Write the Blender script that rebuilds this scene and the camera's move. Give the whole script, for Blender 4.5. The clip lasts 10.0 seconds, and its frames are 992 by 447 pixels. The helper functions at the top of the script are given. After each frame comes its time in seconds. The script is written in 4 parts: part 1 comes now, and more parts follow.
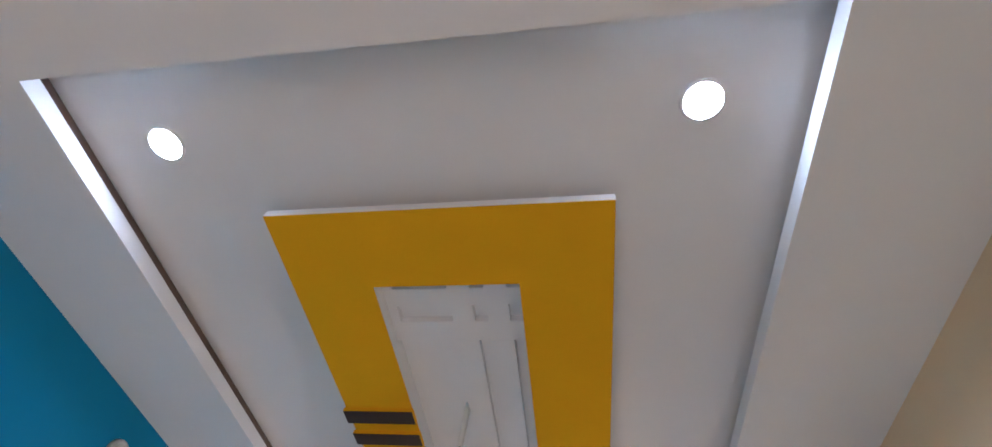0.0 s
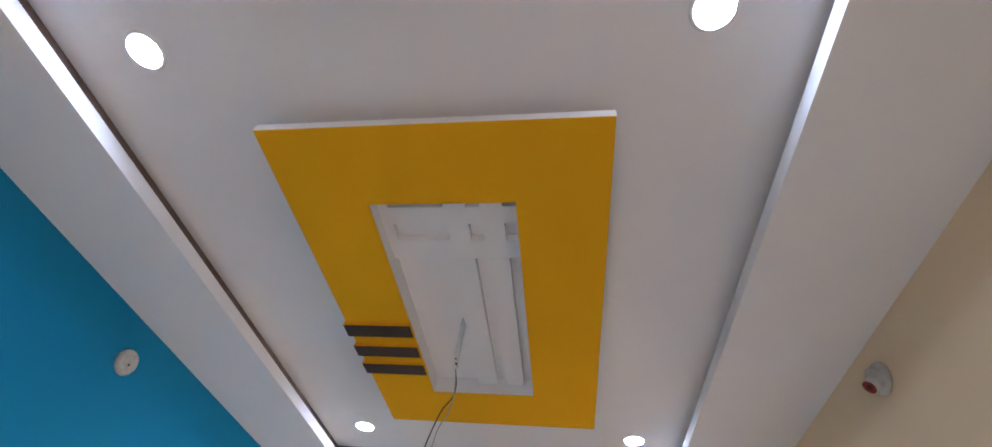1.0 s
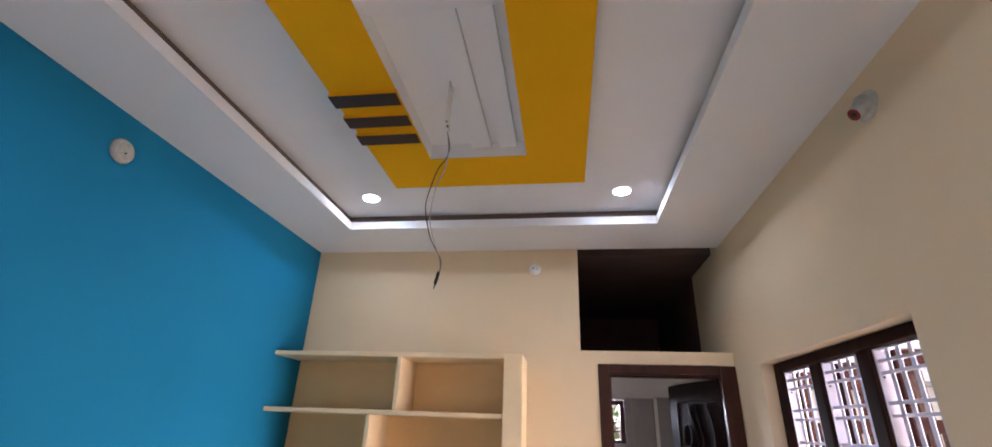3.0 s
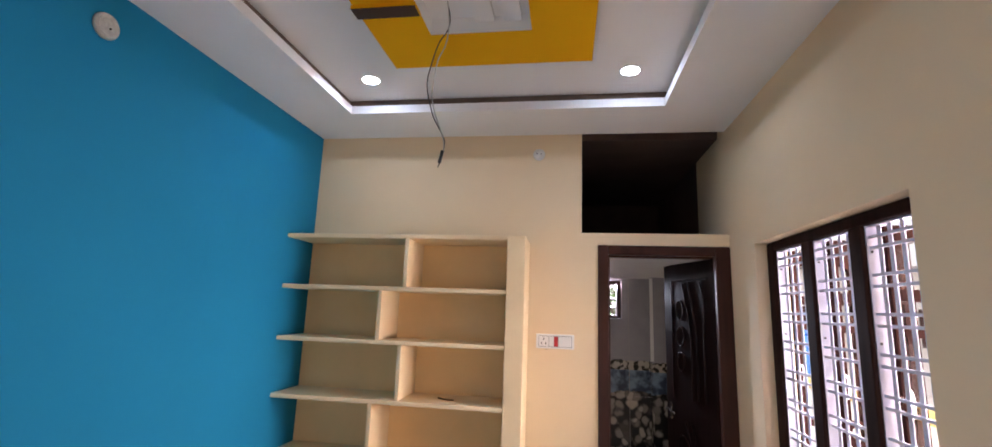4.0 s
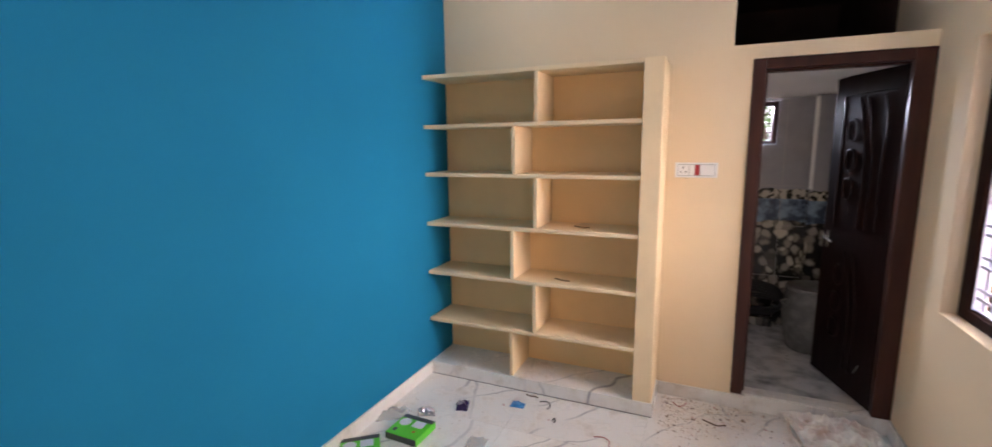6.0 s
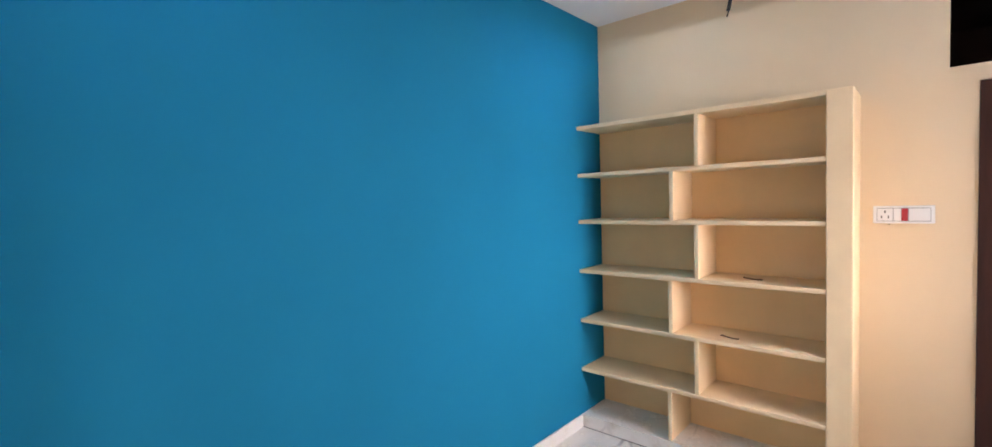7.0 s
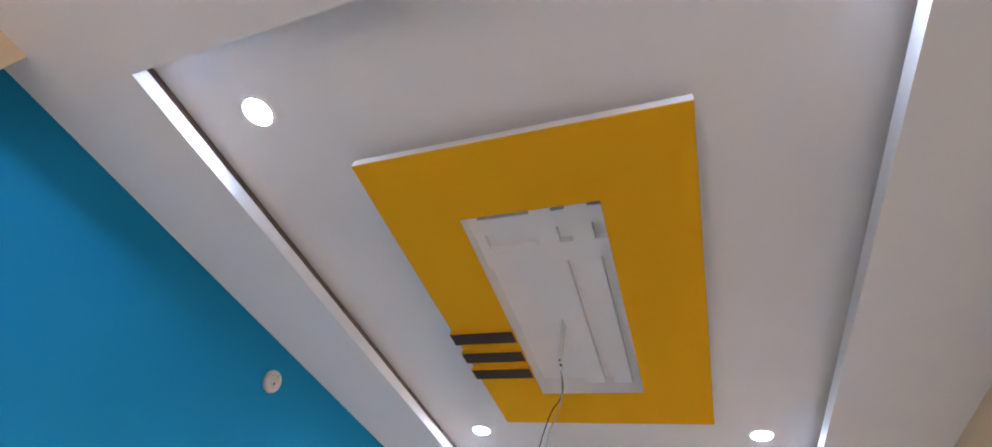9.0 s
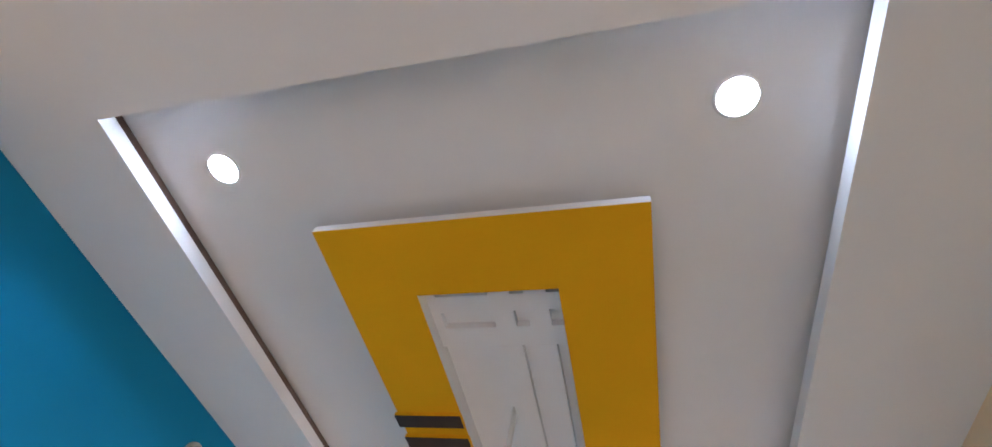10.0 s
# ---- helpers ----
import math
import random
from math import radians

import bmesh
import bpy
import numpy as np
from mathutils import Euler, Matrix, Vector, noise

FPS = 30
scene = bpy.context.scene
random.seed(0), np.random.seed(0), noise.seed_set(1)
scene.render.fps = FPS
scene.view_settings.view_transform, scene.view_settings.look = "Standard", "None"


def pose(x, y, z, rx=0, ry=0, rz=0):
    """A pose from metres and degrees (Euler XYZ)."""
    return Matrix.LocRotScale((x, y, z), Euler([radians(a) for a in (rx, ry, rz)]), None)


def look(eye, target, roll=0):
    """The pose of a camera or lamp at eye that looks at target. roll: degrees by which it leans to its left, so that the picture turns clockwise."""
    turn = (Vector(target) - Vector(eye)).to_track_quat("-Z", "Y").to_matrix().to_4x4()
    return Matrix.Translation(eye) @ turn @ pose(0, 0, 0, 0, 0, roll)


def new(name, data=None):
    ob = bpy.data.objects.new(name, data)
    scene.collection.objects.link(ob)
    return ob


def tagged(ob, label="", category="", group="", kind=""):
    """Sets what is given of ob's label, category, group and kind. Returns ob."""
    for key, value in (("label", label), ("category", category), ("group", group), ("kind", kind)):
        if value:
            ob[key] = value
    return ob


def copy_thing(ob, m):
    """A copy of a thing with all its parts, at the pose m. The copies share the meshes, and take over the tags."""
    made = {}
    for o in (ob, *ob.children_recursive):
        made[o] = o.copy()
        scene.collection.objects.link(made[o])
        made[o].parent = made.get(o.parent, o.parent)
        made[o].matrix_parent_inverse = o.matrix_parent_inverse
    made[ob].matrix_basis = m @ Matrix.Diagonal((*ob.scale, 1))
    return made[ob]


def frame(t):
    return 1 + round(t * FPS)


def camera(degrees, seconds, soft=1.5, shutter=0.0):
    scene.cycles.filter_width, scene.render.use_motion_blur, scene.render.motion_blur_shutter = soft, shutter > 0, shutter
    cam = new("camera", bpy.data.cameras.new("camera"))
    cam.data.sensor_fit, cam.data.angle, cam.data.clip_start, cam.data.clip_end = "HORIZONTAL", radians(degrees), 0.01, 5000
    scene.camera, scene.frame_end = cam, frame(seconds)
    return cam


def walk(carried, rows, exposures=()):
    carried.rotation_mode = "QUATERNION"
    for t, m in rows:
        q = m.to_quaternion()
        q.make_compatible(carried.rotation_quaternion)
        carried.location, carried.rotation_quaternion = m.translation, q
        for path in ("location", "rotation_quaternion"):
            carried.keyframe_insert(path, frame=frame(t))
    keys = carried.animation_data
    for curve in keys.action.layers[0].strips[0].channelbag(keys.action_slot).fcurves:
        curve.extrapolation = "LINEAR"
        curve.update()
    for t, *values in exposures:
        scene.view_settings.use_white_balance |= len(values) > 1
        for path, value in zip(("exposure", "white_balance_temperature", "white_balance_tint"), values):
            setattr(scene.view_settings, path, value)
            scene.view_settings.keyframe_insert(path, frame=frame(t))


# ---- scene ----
cam = camera(92.2, 10.0, shutter=0.15)
PATH = [
    (0, (1.852, -3.404, 1.867), (1.56, -2.346, 3.539), 10.6),
    (0.5, (1.842, -3.367, 1.846), (1.558, -2.281, 3.501), 10.9),
    (1, (1.848, -3.372, 1.86), (1.565, -2.072, 3.353), 8.7),
    (1.2, (1.85, -3.365, 1.856), (1.568, -2.001, 3.291), 8.1),
    (1.5, (1.844, -3.359, 1.854), (1.573, -1.92, 3.216), 7.1),
    (2, (1.85, -3.347, 1.848), (1.583, -1.85, 3.148), 6.4),
    (2.5, (1.85, -3.323, 1.835), (1.585, -1.72, 3.002), 5.2),
    (2.8, (1.858, -3.304, 1.812), (1.586, -1.561, 2.755), 3.6),
    (3, (1.864, -3.291, 1.797), (1.589, -1.472, 2.581), 2.2),
    (3.2, (1.862, -3.29, 1.786), (1.585, -1.429, 2.464), 1.9),
    (4.3, (1.867, -3.29, 1.714), (1.582, -1.32, 1.907), 2.2),
    (4.5, (1.85, -3.289, 1.688), (1.578, -1.309, 1.745), 2.2),
    (4.8, (1.864, -3.279, 1.686), (1.587, -1.306, 1.519), 1.9),
    (5, (1.874, -3.273, 1.684), (1.589, -1.308, 1.442), 1.6),
    (5.3, (1.859, -3.267, 1.668), (1.576, -1.307, 1.393), 1.3),
    (5.5, (1.86, -3.268, 1.668), (1.556, -1.312, 1.381), 1.1),
    (5.8, (1.863, -3.28, 1.701), (1.34, -1.375, 1.387), -0.1),
    (6, (1.865, -3.288, 1.723), (1.064, -1.485, 1.398), -0.7),
    (6.2, (1.867, -3.308, 1.666), (0.829, -1.624, 1.373), -0.9),
    (7.3, (1.872, -3.331, 1.697), (0.512, -1.865, 1.732), -1.3),
    (7.5, (1.873, -3.335, 1.703), (0.511, -1.88, 1.873), -1.4),
    (7.7, (1.873, -3.337, 1.715), (0.527, -1.9, 2.062), -0.8),
    (8, (1.874, -3.341, 1.733), (0.631, -1.921, 2.394), 1.0),
    (8.2, (1.87, -3.354, 1.758), (0.73, -1.933, 2.583), 3.0),
    (8.5, (1.876, -3.364, 1.797), (0.919, -1.979, 2.877), 8.9),
    (8.7, (1.874, -3.379, 1.814), (1.05, -2.045, 3.055), 11.8),
    (9, (1.87, -3.402, 1.839), (1.22, -2.187, 3.288), 13.6),
    (9.3, (1.893, -3.406, 1.862), (1.322, -2.309, 3.434), 14.5),
    (9.6, (1.897, -3.423, 1.869), (1.376, -2.386, 3.497), 15.7),
    (10, (1.888, -3.423, 1.857), (1.406, -2.406, 3.51), 16.5),
]
rows = [(t, look(eye, target, roll)) for t, eye, target, roll in PATH]
walk(cam, rows, exposures=[(0.0, 2.7, 5540, 20), (2.0, 2.8, 5750, 24), (2.6, 2.84, 5770, 24), (3.2, 2.62, 5950, 24), (4.8, 2.68, 5970, 24), (5.8, 2.7, 5970, 24), (7.5, 3.02, 5730, 22), (8.5, 2.97, 5710, 23), (9.2, 2.89, 5640, 23), (10.0, 2.8, 5650, 20)])

# ---- world, sun ----
world = bpy.data.worlds.new("sky")
scene.world = world
world.use_nodes = True
wn = world.node_tree
sky = wn.nodes.new("ShaderNodeTexSky")
sky.sky_type = "NISHITA"
sky.sun_disc = False
sky.sun_elevation, sky.sun_rotation = radians(62), radians(262)
sky.dust_density = 3.0
bg = wn.nodes["Background"]
bg.inputs["Strength"].default_value = 0.05
haze = wn.nodes.new("ShaderNodeHueSaturation")   # thin white overcast
haze.inputs["Saturation"].default_value = 0.3
wn.links.new(sky.outputs["Color"], haze.inputs["Color"])
warm = wn.nodes.new("ShaderNodeMix")
warm.data_type, warm.blend_type = "RGBA", "MULTIPLY"
warm.inputs[0].default_value, warm.inputs[7].default_value = 1.0, (1.0, 0.90, 0.76, 1)
wn.links.new(haze.outputs["Color"], warm.inputs[6])
wn.links.new(warm.outputs[2], bg.inputs["Color"])
sun = new("sun", bpy.data.lights.new("sun", "SUN"))
sun.data.energy, sun.data.angle, sun.data.color = 0.6, radians(15), (1.0, 0.95, 0.88)
sun.matrix_world = look((-10.0, -1.6, 19.0), (0, 0, 0))
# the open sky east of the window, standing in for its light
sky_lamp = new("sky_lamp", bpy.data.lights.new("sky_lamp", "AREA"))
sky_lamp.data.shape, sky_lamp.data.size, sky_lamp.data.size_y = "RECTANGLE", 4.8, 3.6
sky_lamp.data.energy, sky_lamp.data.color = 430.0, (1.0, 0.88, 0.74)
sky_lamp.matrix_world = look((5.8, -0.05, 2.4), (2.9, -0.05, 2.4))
# fill light added from behind, set in an unseen doorway of the south wall
hall_fill = new("hall_fill_lamp", bpy.data.lights.new("hall_fill_lamp", "AREA"))
hall_fill.data.shape, hall_fill.data.size, hall_fill.data.size_y = "RECTANGLE", 0.96, 2.0
hall_fill.data.energy, hall_fill.data.color = 1.35, (1.0, 0.89, 0.76)
hall_fill.matrix_world = look((1.4, -5.3, 1.08), (1.4, 0.0, 1.08))
bath_sky = new("bath_sky_lamp", bpy.data.lights.new("bath_sky_lamp", "AREA"))
bath_sky.data.shape, bath_sky.data.size, bath_sky.data.size_y = "RECTANGLE", 0.5, 0.2
bath_sky.data.energy, bath_sky.data.color = 22.0, (0.88, 0.94, 1.0)
bath_sky.matrix_world = look((2.22, 1.95, 2.08), (2.3, 0.3, 0.7))
LAMP_GLOW = 26.0
LAMP_TINT = (0.80, 0.93, 1.0)


# ---- materials ----
def material(name, base, rough=0.5, metal=0.0, blotch=0.05, scale=2.0, grain=0.03, fine=80.0, bump=0.04, second=None, gloss=0.5):
    """Paint, plaster, wood or plastic: base colour with stains at one scale, grain at another, and fine relief."""
    m = bpy.data.materials.new(name)
    m.use_nodes = True
    t = m.node_tree
    n, l = t.nodes, t.links
    p = n["Principled BSDF"]
    co = n.new("ShaderNodeTexCoord")
    big, small = n.new("ShaderNodeTexNoise"), n.new("ShaderNodeTexNoise")
    big.inputs["Scale"].default_value, big.inputs["Detail"].default_value = scale, 4.0
    small.inputs["Scale"].default_value, small.inputs["Detail"].default_value = fine, 3.0
    for x in (big, small):
        l.new(co.outputs["Object"], x.inputs["Vector"])
    ramp = n.new("ShaderNodeMix")
    ramp.data_type = "RGBA"
    other = second or tuple(c * (1 - 2.5 * blotch) for c in base)
    ramp.inputs[6].default_value, ramp.inputs[7].default_value = (*base, 1), (*other, 1)
    lift = n.new("ShaderNodeMapRange")
    lift.inputs[1].default_value, lift.inputs[2].default_value = 0.42, 0.72
    l.new(big.outputs["Fac"], lift.inputs[0])
    l.new(lift.outputs[0], ramp.inputs[0])
    hue = n.new("ShaderNodeHueSaturation")
    val = n.new("ShaderNodeMapRange")
    val.inputs[3].default_value, val.inputs[4].default_value = 1 - grain, 1 + grain
    l.new(small.outputs["Fac"], val.inputs[0])
    l.new(val.outputs[0], hue.inputs["Value"])
    l.new(ramp.outputs[2], hue.inputs["Color"])
    l.new(hue.outputs[0], p.inputs["Base Color"])
    rr = n.new("ShaderNodeMapRange")
    rr.inputs[3].default_value, rr.inputs[4].default_value = max(0.02, rough - 0.08), min(1, rough + 0.08)
    l.new(big.outputs["Fac"], rr.inputs[0])
    l.new(rr.outputs[0], p.inputs["Roughness"])
    p.inputs["Metallic"].default_value = metal
    p.inputs["Specular IOR Level"].default_value = gloss
    if bump:
        b = n.new("ShaderNodeBump")
        b.inputs["Strength"].default_value, b.inputs["Distance"].default_value = bump, 0.004
        l.new(small.outputs["Fac"], b.inputs["Height"])
        l.new(b.outputs[0], p.inputs["Normal"])
    return m


def marble(name):
    """Polished vitrified tile: near-white with thin grey veins, each tile different, with building dust on it."""
    m = bpy.data.materials.new(name)
    m.use_nodes = True
    n, l = m.node_tree.nodes, m.node_tree.links
    p = n["Principled BSDF"]
    co, info = n.new("ShaderNodeTexCoord"), n.new("ShaderNodeObjectInfo")
    shift = n.new("ShaderNodeVectorMath")
    shift.operation = "MULTIPLY_ADD"
    shift.inputs[1].default_value = (1, 1, 1)
    sc = n.new("ShaderNodeVectorMath")
    sc.operation = "SCALE"
    sc.inputs[0].default_value = (37.0, 23.0, 11.0)
    l.new(info.outputs["Random"], sc.inputs["Scale"])
    l.new(co.outputs["Object"], shift.inputs[0])
    l.new(sc.outputs[0], shift.inputs[2])
    total = None
    for angle, scale, edge, dark in ((35, 0.40, 0.9986, 0.95), (48, 0.62, 0.9988, 0.7), (-20, 0.36, 0.9990, 0.65)):
        turn = n.new("ShaderNodeMapping")
        turn.inputs["Rotation"].default_value = (0.0, 0.0, radians(angle))
        l.new(shift.outputs[0], turn.inputs["Vector"])
        tex = n.new("ShaderNodeTexWave")
        tex.inputs["Scale"].default_value, tex.inputs["Distortion"].default_value = scale, 5.0
        tex.inputs["Detail"].default_value, tex.inputs["Detail Scale"].default_value = 4.0, 1.3
        l.new(turn.outputs[0], tex.inputs["Vector"])
        r = n.new("ShaderNodeMapRange")
        r.inputs[1].default_value, r.inputs[2].default_value = edge - 0.0012, 1.0
        r.inputs[3].default_value, r.inputs[4].default_value = 0.0, dark
        l.new(tex.outputs["Fac"], r.inputs[0])
        if total:
            s = n.new("ShaderNodeMath")
            s.operation = "MAXIMUM"
            l.new(total, s.inputs[0])
            l.new(r.outputs[0], s.inputs[1])
            total = s.outputs[0]
        else:
            total = r.outputs[0]
    patch = n.new("ShaderNodeTexNoise")
    patch.inputs["Scale"].default_value = 2.3
    l.new(shift.outputs[0], patch.inputs["Vector"])
    pr = n.new("ShaderNodeMapRange")
    pr.inputs[1].default_value, pr.inputs[2].default_value = 0.40, 0.60
    l.new(patch.outputs["Fac"], pr.inputs[0])
    vein = n.new("ShaderNodeMath")
    vein.operation = "MULTIPLY"
    l.new(total, vein.inputs[0])
    l.new(pr.outputs[0], vein.inputs[1])
    dust = n.new("ShaderNodeTexNoise")
    dust.inputs["Scale"].default_value, dust.inputs["Detail"].default_value = 9.0, 8.0
    l.new(shift.outputs[0], dust.inputs["Vector"])
    c1 = n.new("ShaderNodeMix")
    c1.data_type = "RGBA"
    c1.inputs[6].default_value, c1.inputs[7].default_value = (0.80, 0.77, 0.72, 1), (0.57, 0.51, 0.43, 1)
    dr = n.new("ShaderNodeMapRange")
    dr.inputs[1].default_value, dr.inputs[2].default_value = 0.48, 0.75
    l.new(dust.outputs["Fac"], dr.inputs[0])
    l.new(dr.outputs[0], c1.inputs[0])
    c2 = n.new("ShaderNodeMix")
    c2.data_type = "RGBA"
    c2.inputs[7].default_value = (0.34, 0.33, 0.33, 1)
    l.new(vein.outputs[0], c2.inputs[0])
    l.new(c1.outputs[2], c2.inputs[6])
    l.new(c2.outputs[2], p.inputs["Base Color"])
    rr = n.new("ShaderNodeMapRange")
    rr.inputs[1].default_value, rr.inputs[2].default_value = 0.4, 0.75
    rr.inputs[3].default_value, rr.inputs[4].default_value = 0.12, 0.5
    l.new(dust.outputs["Fac"], rr.inputs[0])
    l.new(rr.outputs[0], p.inputs["Roughness"])
    return m


def wood(name, base, dark, rough=0.36, gloss=0.3):
    """Varnished hardwood with grain along z."""
    m = material(name, base, rough, 0, 0.1, 4.0, 0.08, 60.0, 0.03, second=dark)
    n, l = m.node_tree.nodes, m.node_tree.links
    mp = n.new("ShaderNodeMapping")
    mp.inputs["Scale"].default_value = (6.0, 6.0, 0.5)
    co = next(x for x in n if x.bl_idname == "ShaderNodeTexCoord")
    l.new(co.outputs["Object"], mp.inputs["Vector"])
    for x in n:
        if x.bl_idname == "ShaderNodeTexNoise":
            l.new(mp.outputs[0], x.inputs["Vector"])
    n["Principled BSDF"].inputs["Specular IOR Level"].default_value = gloss
    return m


def printed_tile(name):
    """Bathroom wall tile: pebble print below, a sea band, a dark palm border, and plain grey above."""
    m = bpy.data.materials.new(name)
    m.use_nodes = True
    n, l = m.node_tree.nodes, m.node_tree.links
    p = n["Principled BSDF"]
    geo, sep = n.new("ShaderNodeNewGeometry"), n.new("ShaderNodeSeparateXYZ")
    l.new(geo.outputs["Position"], sep.inputs[0])
    vor, edge = n.new("ShaderNodeTexVoronoi"), n.new("ShaderNodeTexVoronoi")
    warp = n.new("ShaderNodeTexNoise")
    warp.inputs["Scale"].default_value = 7.0
    l.new(geo.outputs["Position"], warp.inputs["Vector"])
    bent = n.new("ShaderNodeVectorMath")
    bent.operation = "MULTIPLY_ADD"
    bent.inputs[1].default_value = (0.12, 0.12, 0.12)
    l.new(warp.outputs["Color"], bent.inputs[0])
    l.new(geo.outputs["Position"], bent.inputs[2])
    for v in (vor, edge):
        v.inputs["Scale"].default_value = 13.0
        l.new(bent.outputs[0], v.inputs["Vector"])
    tone = n.new("ShaderNodeValToRGB")
    tone.color_ramp.elements[0].color, tone.color_ramp.elements[1].color = (0.06, 0.05, 0.045, 1), (0.62, 0.56, 0.47, 1)
    hs = n.new("ShaderNodeSeparateColor")
    l.new(vor.outputs["Color"], hs.inputs[0])
    l.new(hs.outputs[0], tone.inputs[0])
    er = n.new("ShaderNodeMapRange")
    er.inputs[1].default_value, er.inputs[2].default_value = 0.62, 0.40
    l.new(edge.outputs["Distance"], er.inputs[0])
    peb = n.new("ShaderNodeMix")
    peb.data_type = "RGBA"
    peb.inputs[6].default_value = (0.015, 0.014, 0.014, 1)
    l.new(er.outputs[0], peb.inputs[0])
    l.new(tone.outputs[0], peb.inputs[7])
    nz = n.new("ShaderNodeTexNoise")
    nz.inputs["Scale"].default_value, nz.inputs["Detail"].default_value = 9.0, 4.0
    l.new(geo.outputs["Position"], nz.inputs["Vector"])
    sea = n.new("ShaderNodeValToRGB")
    sea.color_ramp.elements[0].position, sea.color_ramp.elements[1].position = 0.42, 0.58
    sea.color_ramp.elements[0].color, sea.color_ramp.elements[1].color = (0.04, 0.06, 0.10, 1), (0.24, 0.34, 0.46, 1)
    l.new(nz.outputs["Fac"], sea.inputs[0])
    palm = n.new("ShaderNodeValToRGB")
    palm.color_ramp.elements[0].position, palm.color_ramp.elements[1].position = 0.47, 0.53
    palm.color_ramp.elements[0].color, palm.color_ramp.elements[1].color = (0.02, 0.02, 0.015, 1), (0.50, 0.46, 0.38, 1)
    nz2 = n.new("ShaderNodeTexNoise")
    nz2.inputs["Scale"].default_value = 26.0
    l.new(geo.outputs["Position"], nz2.inputs["Vector"])
    l.new(nz2.outputs["Fac"], palm.inputs[0])
    cloud = n.new("ShaderNodeValToRGB")
    cloud.color_ramp.elements[0].color, cloud.color_ramp.elements[1].color = (0.30, 0.29, 0.31, 1), (0.40, 0.39, 0.41, 1)
    l.new(nz.outputs["Fac"], cloud.inputs[0])
    last = peb.outputs[2]
    for height, source in ((1.04, sea), (1.235, palm), (1.32, cloud)):
        wob = n.new("ShaderNodeMath")
        wob.operation = "MULTIPLY_ADD"
        wob.inputs[1].default_value = 0.08 if source is not palm else 0.0
        l.new(nz.outputs["Fac"], wob.inputs[0])
        l.new(sep.outputs["Z"], wob.inputs[2])
        g = n.new("ShaderNodeMath")
        g.operation = "GREATER_THAN"
        g.inputs[1].default_value = height + (0.04 if source is not palm else 0.0)
        l.new(wob.outputs[0], g.inputs[0])
        mx = n.new("ShaderNodeMix")
        mx.data_type = "RGBA"
        l.new(g.outputs[0], mx.inputs[0])
        l.new(last, mx.inputs[6])
        l.new(source.outputs[0], mx.inputs[7])
        last = mx.outputs[2]
    l.new(last, p.inputs["Base Color"])
    p.inputs["Roughness"].default_value = 0.25
    return m


def glowing(name, tint, strength):
    m = bpy.data.materials.new(name)
    m.use_nodes = True
    p = m.node_tree.nodes["Principled BSDF"]
    p.inputs["Base Color"].default_value = (0.9, 0.9, 0.9, 1)
    p.inputs["Emission Color"].default_value = (*tint, 1)
    p.inputs["Emission Strength"].default_value = strength
    return m


def clear_glass(name):
    m = bpy.data.materials.new(name)
    m.use_nodes = True
    p = m.node_tree.nodes["Principled BSDF"]
    p.inputs["Base Color"].default_value = (0.97, 0.98, 0.98, 1)
    p.inputs["Transmission Weight"].default_value = 1.0
    p.inputs["Roughness"].default_value = 0.02
    p.inputs["IOR"].default_value = 1.45
    return m


CREAM = material("cream_wall_paint", (0.80, 0.63, 0.41), 0.75, 0, 0.02, 1.3, 0.015, 140, 0.05, gloss=0.25)
BLUE = material("blue_wall_paint", (0.014, 0.20, 0.375), 0.75, 0, 0.03, 1.1, 0.015, 140, 0.06, gloss=0.08)
WHITE = material("white_ceiling_paint", (0.82, 0.81, 0.81), 0.8, 0, 0.015, 1.5, 0.012, 120, 0.04, gloss=0.25)
SHELF = material("cream_shelf_paint", (0.87, 0.665, 0.40), 0.6, 0, 0.03, 5, 0.02, 90, 0.10)
# the wall's cream, deepened to hold the compartments' warm bounced light
BOUNCE_BACK = material("cream_back_with_bounce", (0.88, 0.62, 0.32), 0.7, 0, 0.03, 3, 0.02, 90, 0.08, gloss=0.25)
YELLOW = material("mustard_paint", (0.84, 0.43, 0.0), 0.75, 0, 0.02, 1.6, 0.012, 130, 0.05, gloss=0.08)
BROWN = material("brown_batten_paint", (0.034, 0.014, 0.011), 0.5, 0, 0.05, 5, 0.03, 90, 0.05)
# dark loft cement, also used for the skin that paints shade in there
SHADED_CEMENT = material("raw_cement_with_shade", (0.085, 0.052, 0.040), 0.9, 0, 0.1, 3, 0.08, 60, 0.2)
GAP_SHADE = material("brown_gap_shade", (0.16, 0.11, 0.085), 0.9, 0, 0.1, 6, 0.06, 80, 0.1)
MARBLE = marble("polished_marble_tile")
GROUT = material("tile_grout", (0.45, 0.42, 0.38), 0.9)
WOOD = wood("varnished_teak", (0.052, 0.016, 0.010), (0.030, 0.009, 0.0065))
LEAF_WOOD = wood("dark_door_varnish", (0.014, 0.0055, 0.0045), (0.009, 0.004, 0.0034), 0.42, 0.13)
CASEMENT = wood("casement_varnish", (0.030, 0.010, 0.007), (0.018, 0.006, 0.005), 0.75, 0.06)
WINDOW_WOOD = wood("weathered_window_varnish", (0.030, 0.013, 0.010), (0.016, 0.007, 0.0055), 0.6, 0.05)
GRILLE = material("white_grille_enamel", (0.62, 0.62, 0.76), 0.5, 0, 0.03, 12, 0.02, 90, 0.03)
PLASTIC = material("white_switch_plastic", (0.80, 0.79, 0.77), 0.35, 0, 0.01, 8, 0.01, 90, 0.0)
